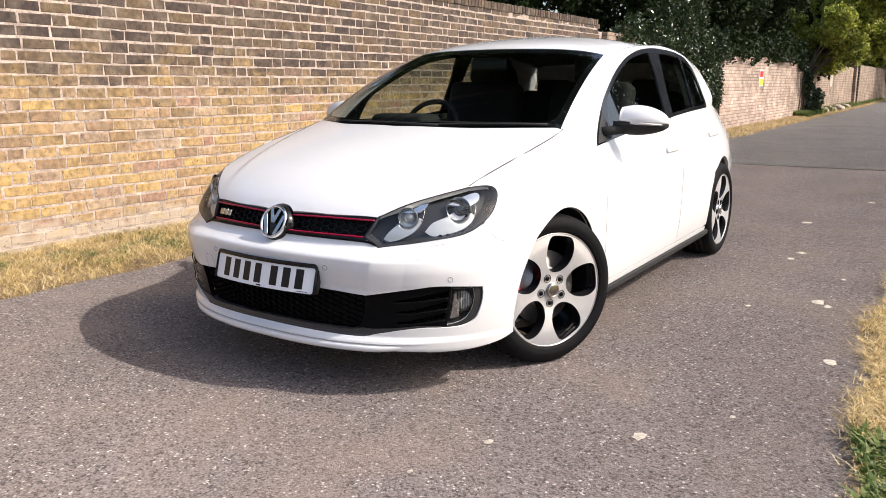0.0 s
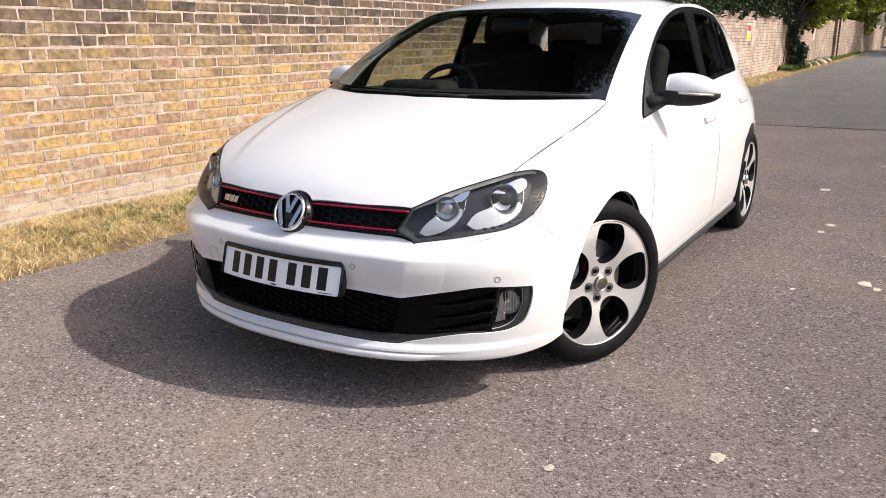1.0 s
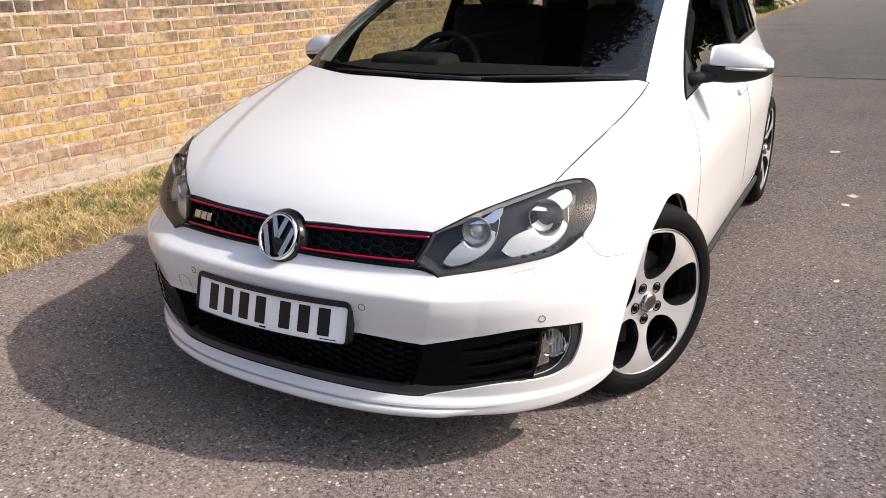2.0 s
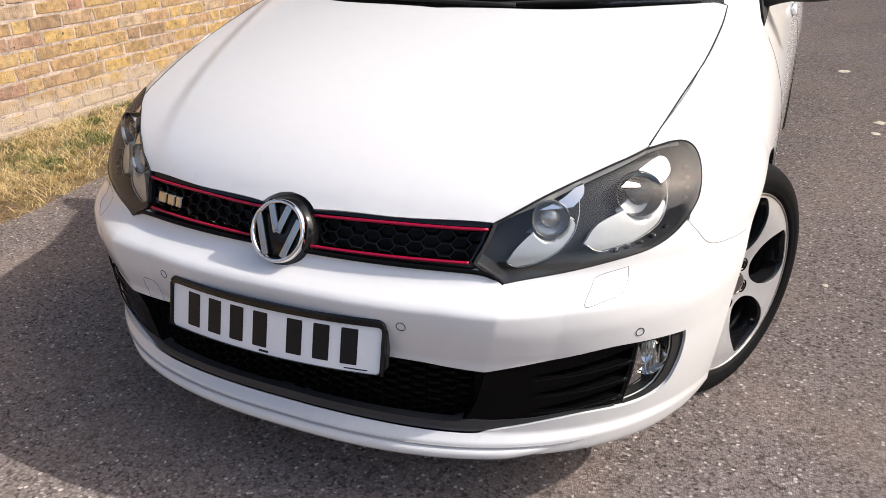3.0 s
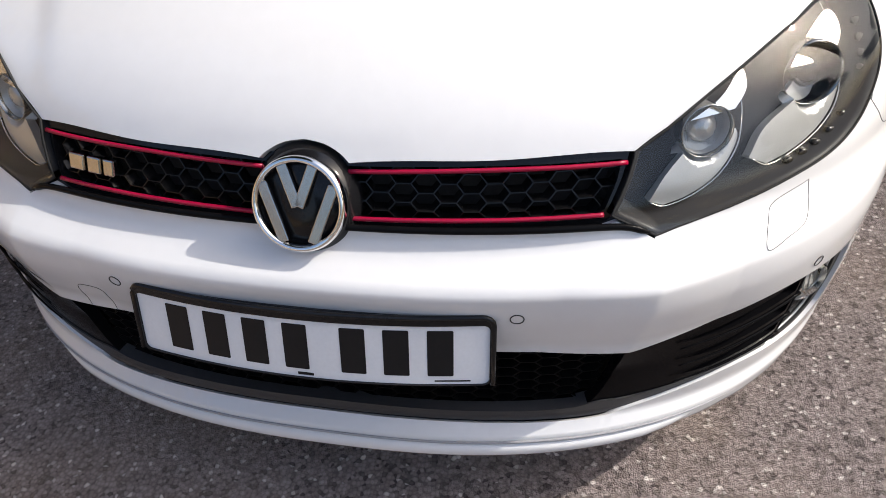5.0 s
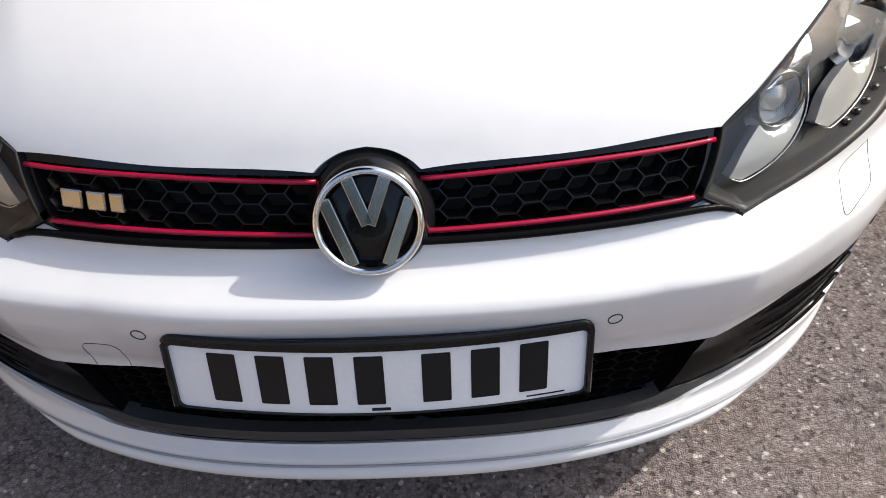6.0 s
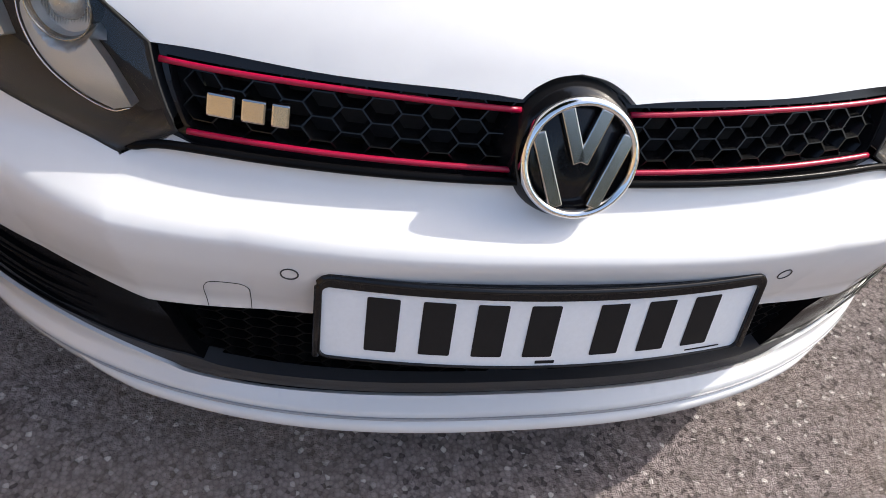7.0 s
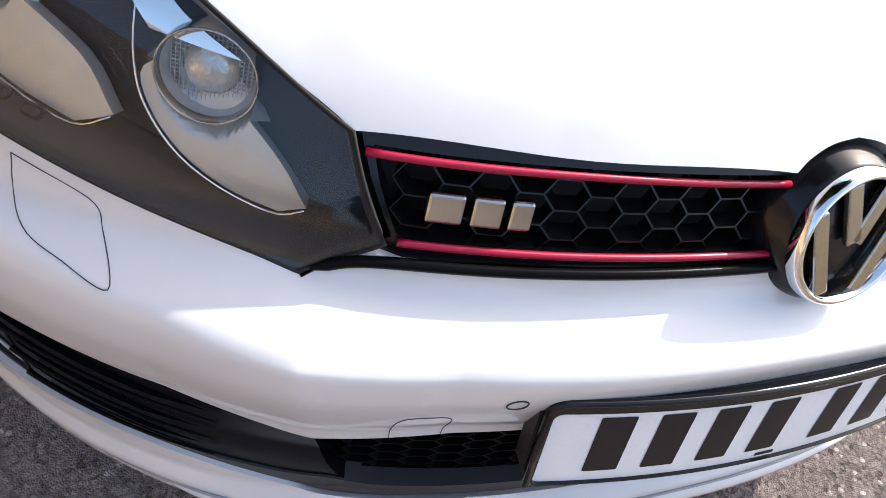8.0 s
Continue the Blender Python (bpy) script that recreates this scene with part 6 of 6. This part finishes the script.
# two more added out of view to darken reflections in the side glass
tree("unseen tall tree added beyond the open verge", (15.0, 15.0, 0.2), 6.0, cloud(15.0, 15.0, 5.5, 3.2, 5.0, 4.6, 18, 39), 14000, 0.14, LEAF_DARK, 39, 0.2)
tree("unseen tall tree added beside the lane", (19.0, 27.0, 0), 8.0, cloud(19.0, 27.0, 8.0, 3.6, 5.0, 6.5, 20, 40), 14000, 0.2, LEAF_DARK, 40, 0.25)
# unseen trees added for reflections, behind the camera and over the lane's open side
tree("unseen broad tree added down the lane before the car", (-5.6, -24.0, 0), 5.0, cloud(-4.2, -24.0, 5.0, 4.2, 3.5, 3.4, 16, 8), 16000, 0.12, LEAF_DARK, 8, 0.25)
tree("unseen broad tree added down the lane before the car", (8.5, -22.0, 0), 5.0, cloud(8.5, -22.0, 4.6, 3.5, 3.5, 3.2, 14, 9), 14000, 0.12, LEAF_DARK, 9, 0.22)
tree("unseen hedgerow tree added beyond the open verge", (13.0, -1.0, 0.3), 4.0, cloud(13.0, -1.0, 3.6, 3.0, 5.0, 2.4, 14, 10), 12000, 0.13, LEAF_DARK, 10)
tree("unseen hedgerow tree added beyond the open verge", (14.0, 10.0, 0.3), 4.0, cloud(14.0, 10.0, 3.4, 3.0, 5.0, 2.2, 14, 11), 12000, 0.13, LEAF_DARK, 11)

# two further unseen trees for the side glass to mirror
tree("unseen hedgerow tree added beyond the open verge", (17.0, 24.0, 0.3), 5.0, cloud(17.0, 24.0, 4.0, 4.0, 7.0, 3.2, 14, 12), 12000, 0.16, LEAF_DARK, 12)
tree("unseen hedgerow tree added beyond the open verge", (16.0, 42.0, 0.3), 5.0, cloud(16.0, 42.0, 4.0, 5.0, 10.0, 3.6, 14, 13), 12000, 0.2, LEAF_DARK, 13)

ivy = thing("ivy", "glossy ivy hanging over the brick wall", "ivy")
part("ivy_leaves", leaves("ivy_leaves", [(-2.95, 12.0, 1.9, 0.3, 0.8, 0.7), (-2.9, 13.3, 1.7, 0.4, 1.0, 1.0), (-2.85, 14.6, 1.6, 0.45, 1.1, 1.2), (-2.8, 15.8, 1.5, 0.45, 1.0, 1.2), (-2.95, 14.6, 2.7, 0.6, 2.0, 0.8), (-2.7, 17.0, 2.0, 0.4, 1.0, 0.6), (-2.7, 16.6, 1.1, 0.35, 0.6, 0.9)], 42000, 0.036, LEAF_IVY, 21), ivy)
ivy2 = thing("ivy", "hanging ivy at the far end of the pale wall", "ivy")
part("ivy_leaves", leaves("ivy_leaves", [(-2.5, 28.6, 1.2, 0.3, 0.5, 0.7), (-2.4, 29.6, 0.6, 0.4, 1.2, 0.6), (-2.5, 31.0, 0.5, 0.3, 1.2, 0.4), (-2.5, 27.5, 1.9, 0.25, 0.6, 0.4), (-2.5, 24, 2.0, 0.2, 1.2, 0.25)], 9000, 0.05, LEAF_IVY, 22), ivy2)

for iv, y0, y1, zt in ((ivy, 11.8, 16.8, 2.3), (ivy2, 27.6, 30.5, 1.6)):
    for k in range(7):
        sy = y0 + (y1 - y0) * k / 6
        sx = -2.93 if iv is ivy else -2.55
        part("ivy_stem", mesh("ivy_stem", *tube([(sx, sy, 0.0), (sx + 0.03, sy + 0.12, zt * 0.5), (sx, sy - 0.06, zt)], [0.02, 0.014, 0.006], 6), BARK), iv)

# signs on the pale wall: red and yellow bars
SIGN_W, SIGN_R, SIGN_Y = (material(n, c, 0.5, vary=0.05) for n, c in (("sign_white", (0.75, 0.74, 0.7)), ("sign_red", (0.6, 0.03, 0.03)), ("sign_yellow", (0.75, 0.5, 0.03))))
sg = thing("wall_sign", "white notice with red and yellow panels on the pale wall", "sign")
part("board", bm_mesh("board", box_bm((0.012, 0.52, 0.46), (-2.592, 21.5, 1.32), 0.002, 1), SIGN_W, False), sg)
part("red_panel", bm_mesh("red_panel", box_bm((0.004, 0.42, 0.16), (-2.583, 21.5, 1.43), 0.001, 1), SIGN_R, False), sg)
part("yellow_panel", bm_mesh("yellow_panel", box_bm((0.004, 0.46, 0.18), (-2.583, 21.5, 1.21), 0.001, 1), SIGN_Y, False), sg)
sg = thing("wall_sign", "small pale notice on the brown wall", "sign")
part("board", bm_mesh("board", box_bm((0.012, 0.8, 0.55), (-2.642, 36.0, 1.30), 0.002, 1), FLECK, False), sg)

# pale stones at the foot of the far walls
for k, (sx, sy, sr) in enumerate(((-2.35, 32.4, 0.22), (-2.3, 34.3, 0.2), (-2.25, 36.0, 0.26), (-2.3, 39.0, 0.22))):
    sv, sf = lathe([(0.0005, -0.1), (0.7, 0.0), (1.0, 0.35), (0.8, 0.8), (0.4, 1.05), (0.0005, 1.1)], 14)
    sv = [(sx + sr * p[1] * (1 + 0.25 * noise.noise((p[1] * 2, p[2] * 2, k))), sy + sr * 1.3 * p[2], sr * p[0] * (0.9 + 0.3 * noise.noise((p[1], p[2] * 2, k + 5)))) for p in sv]
    thing("boulder", "pale rounded stone at the foot of the wall", "stone", "stones at the wall's foot", data=mesh("boulder", sv, sf, MORTAR))

# ---- the near wall, brick by brick ----
wall = thing("wall_near", "old yellow and brown stock brick wall in garden wall bond", "wall", kind="structure", data=bm_mesh("wall_near", box_bm((0.21, 19.0, 2.15), (-3.2118, 1.5, 0.975), 0.004, 1), MORTAR, False))
COURSE, FACE = 0.0825, -3.1072


def brick_verts(w, h, seed):
    """A brick face block with knocked edges: 8 back and front corners, with a chamfered face."""
    r = random.Random(seed)
    j = lambda a: r.uniform(-a, a)
    d, c = 0.012, 0.005
    back = [(-d, -w / 2 + j(0.006), -h / 2 + j(0.005)), (-d, w / 2 + j(0.006), -h / 2 + j(0.005)), (-d, w / 2 + j(0.006), h / 2 + j(0.005)), (-d, -w / 2 + j(0.006), h / 2 + j(0.005))]
    mid = [(-0.001 + j(0.001), y, z) for _, y, z in back]
    fr = [(0.0026 + j(0.0008), y * (1 - 2 * c / w) + j(0.003), z * (1 - 2 * c / h) + j(0.002)) for _, y, z in back]
    v = back + mid + fr
    f = [(8, 9, 10, 11)]
    for k in range(4):
        k2 = (k + 1) % 4
        f += [(k, k2, 4 + k2, 4 + k), (4 + k, 4 + k2, 8 + k2, 8 + k)]
    return v, f


kinds = {}
for kind, w in (("stretcher", 0.222), ("header", 0.103)):
    kinds[kind] = [brick_verts(w, 0.0685, 100 * len(kind) + k) for k in range(9)]
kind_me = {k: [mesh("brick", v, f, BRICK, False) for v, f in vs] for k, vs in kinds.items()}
rb = random.Random(11)
single, rest_v, rest_f = [], [], []
for c in range(26):
    z = 0.02 + COURSE * (c + 0.5)
    y, step = -8.0 - (0.41 if c % 2 else 0.0) + rb.uniform(-0.02, 0.02), 0
    while y < 10.8:
        kind = "header" if step % 4 == 3 else "stretcher"
        w = 0.222 if kind == "stretcher" else 0.103
        pick = rb.randrange(9)
        place = (FACE + rb.uniform(-0.0008, 0.0026), y + w / 2, z + rb.uniform(-0.002, 0.002) + 0.006 * math.sin(y * 0.8 + c * 0.2))
        tilt = rb.uniform(-0.012, 0.012)
        if 0.55 < y < 2.75 and 3 <= c <= 22:
            single.append((kind, pick, place, tilt))
        else:
            v, f = kinds[kind][pick]
            at = len(rest_v)
            rest_v += [(place[0] + p[0], place[1] + p[1] - p[2] * tilt, place[2] + p[2] + p[1] * tilt) for p in v]
            rest_f += [tuple(at + k for k in q) for q in f]
        y += w + 0.0095 + rb.uniform(-0.003, 0.004)
        step += 1
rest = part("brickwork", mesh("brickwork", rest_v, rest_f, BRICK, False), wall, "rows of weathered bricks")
tagged(rest, kind="stuff")
coping_v, coping_f = [], []
y = -8.0
while y < 10.8:
    w = 0.075
    v, f = brick_verts(0.068, 0.10, int(y * 97))
    at = len(coping_v)
    coping_v += [(FACE + 0.012 + p[0], y + p[1], 2.19 + p[2]) for p in v]
    coping_f += [tuple(at + k for k in q) for q in f]
    y += 0.0805
tagged(part("coping", mesh("coping", coping_v, coping_f, BRICK, False), wall, "bricks on edge along the top"), kind="stuff")
part("coping_bed", bm_mesh("coping_bed", box_bm((0.24, 18.8, 0.19), (-3.225, 1.4, 2.145), 0.01, 1), MORTAR, False), wall)
for kind, pick, place, tilt in single:
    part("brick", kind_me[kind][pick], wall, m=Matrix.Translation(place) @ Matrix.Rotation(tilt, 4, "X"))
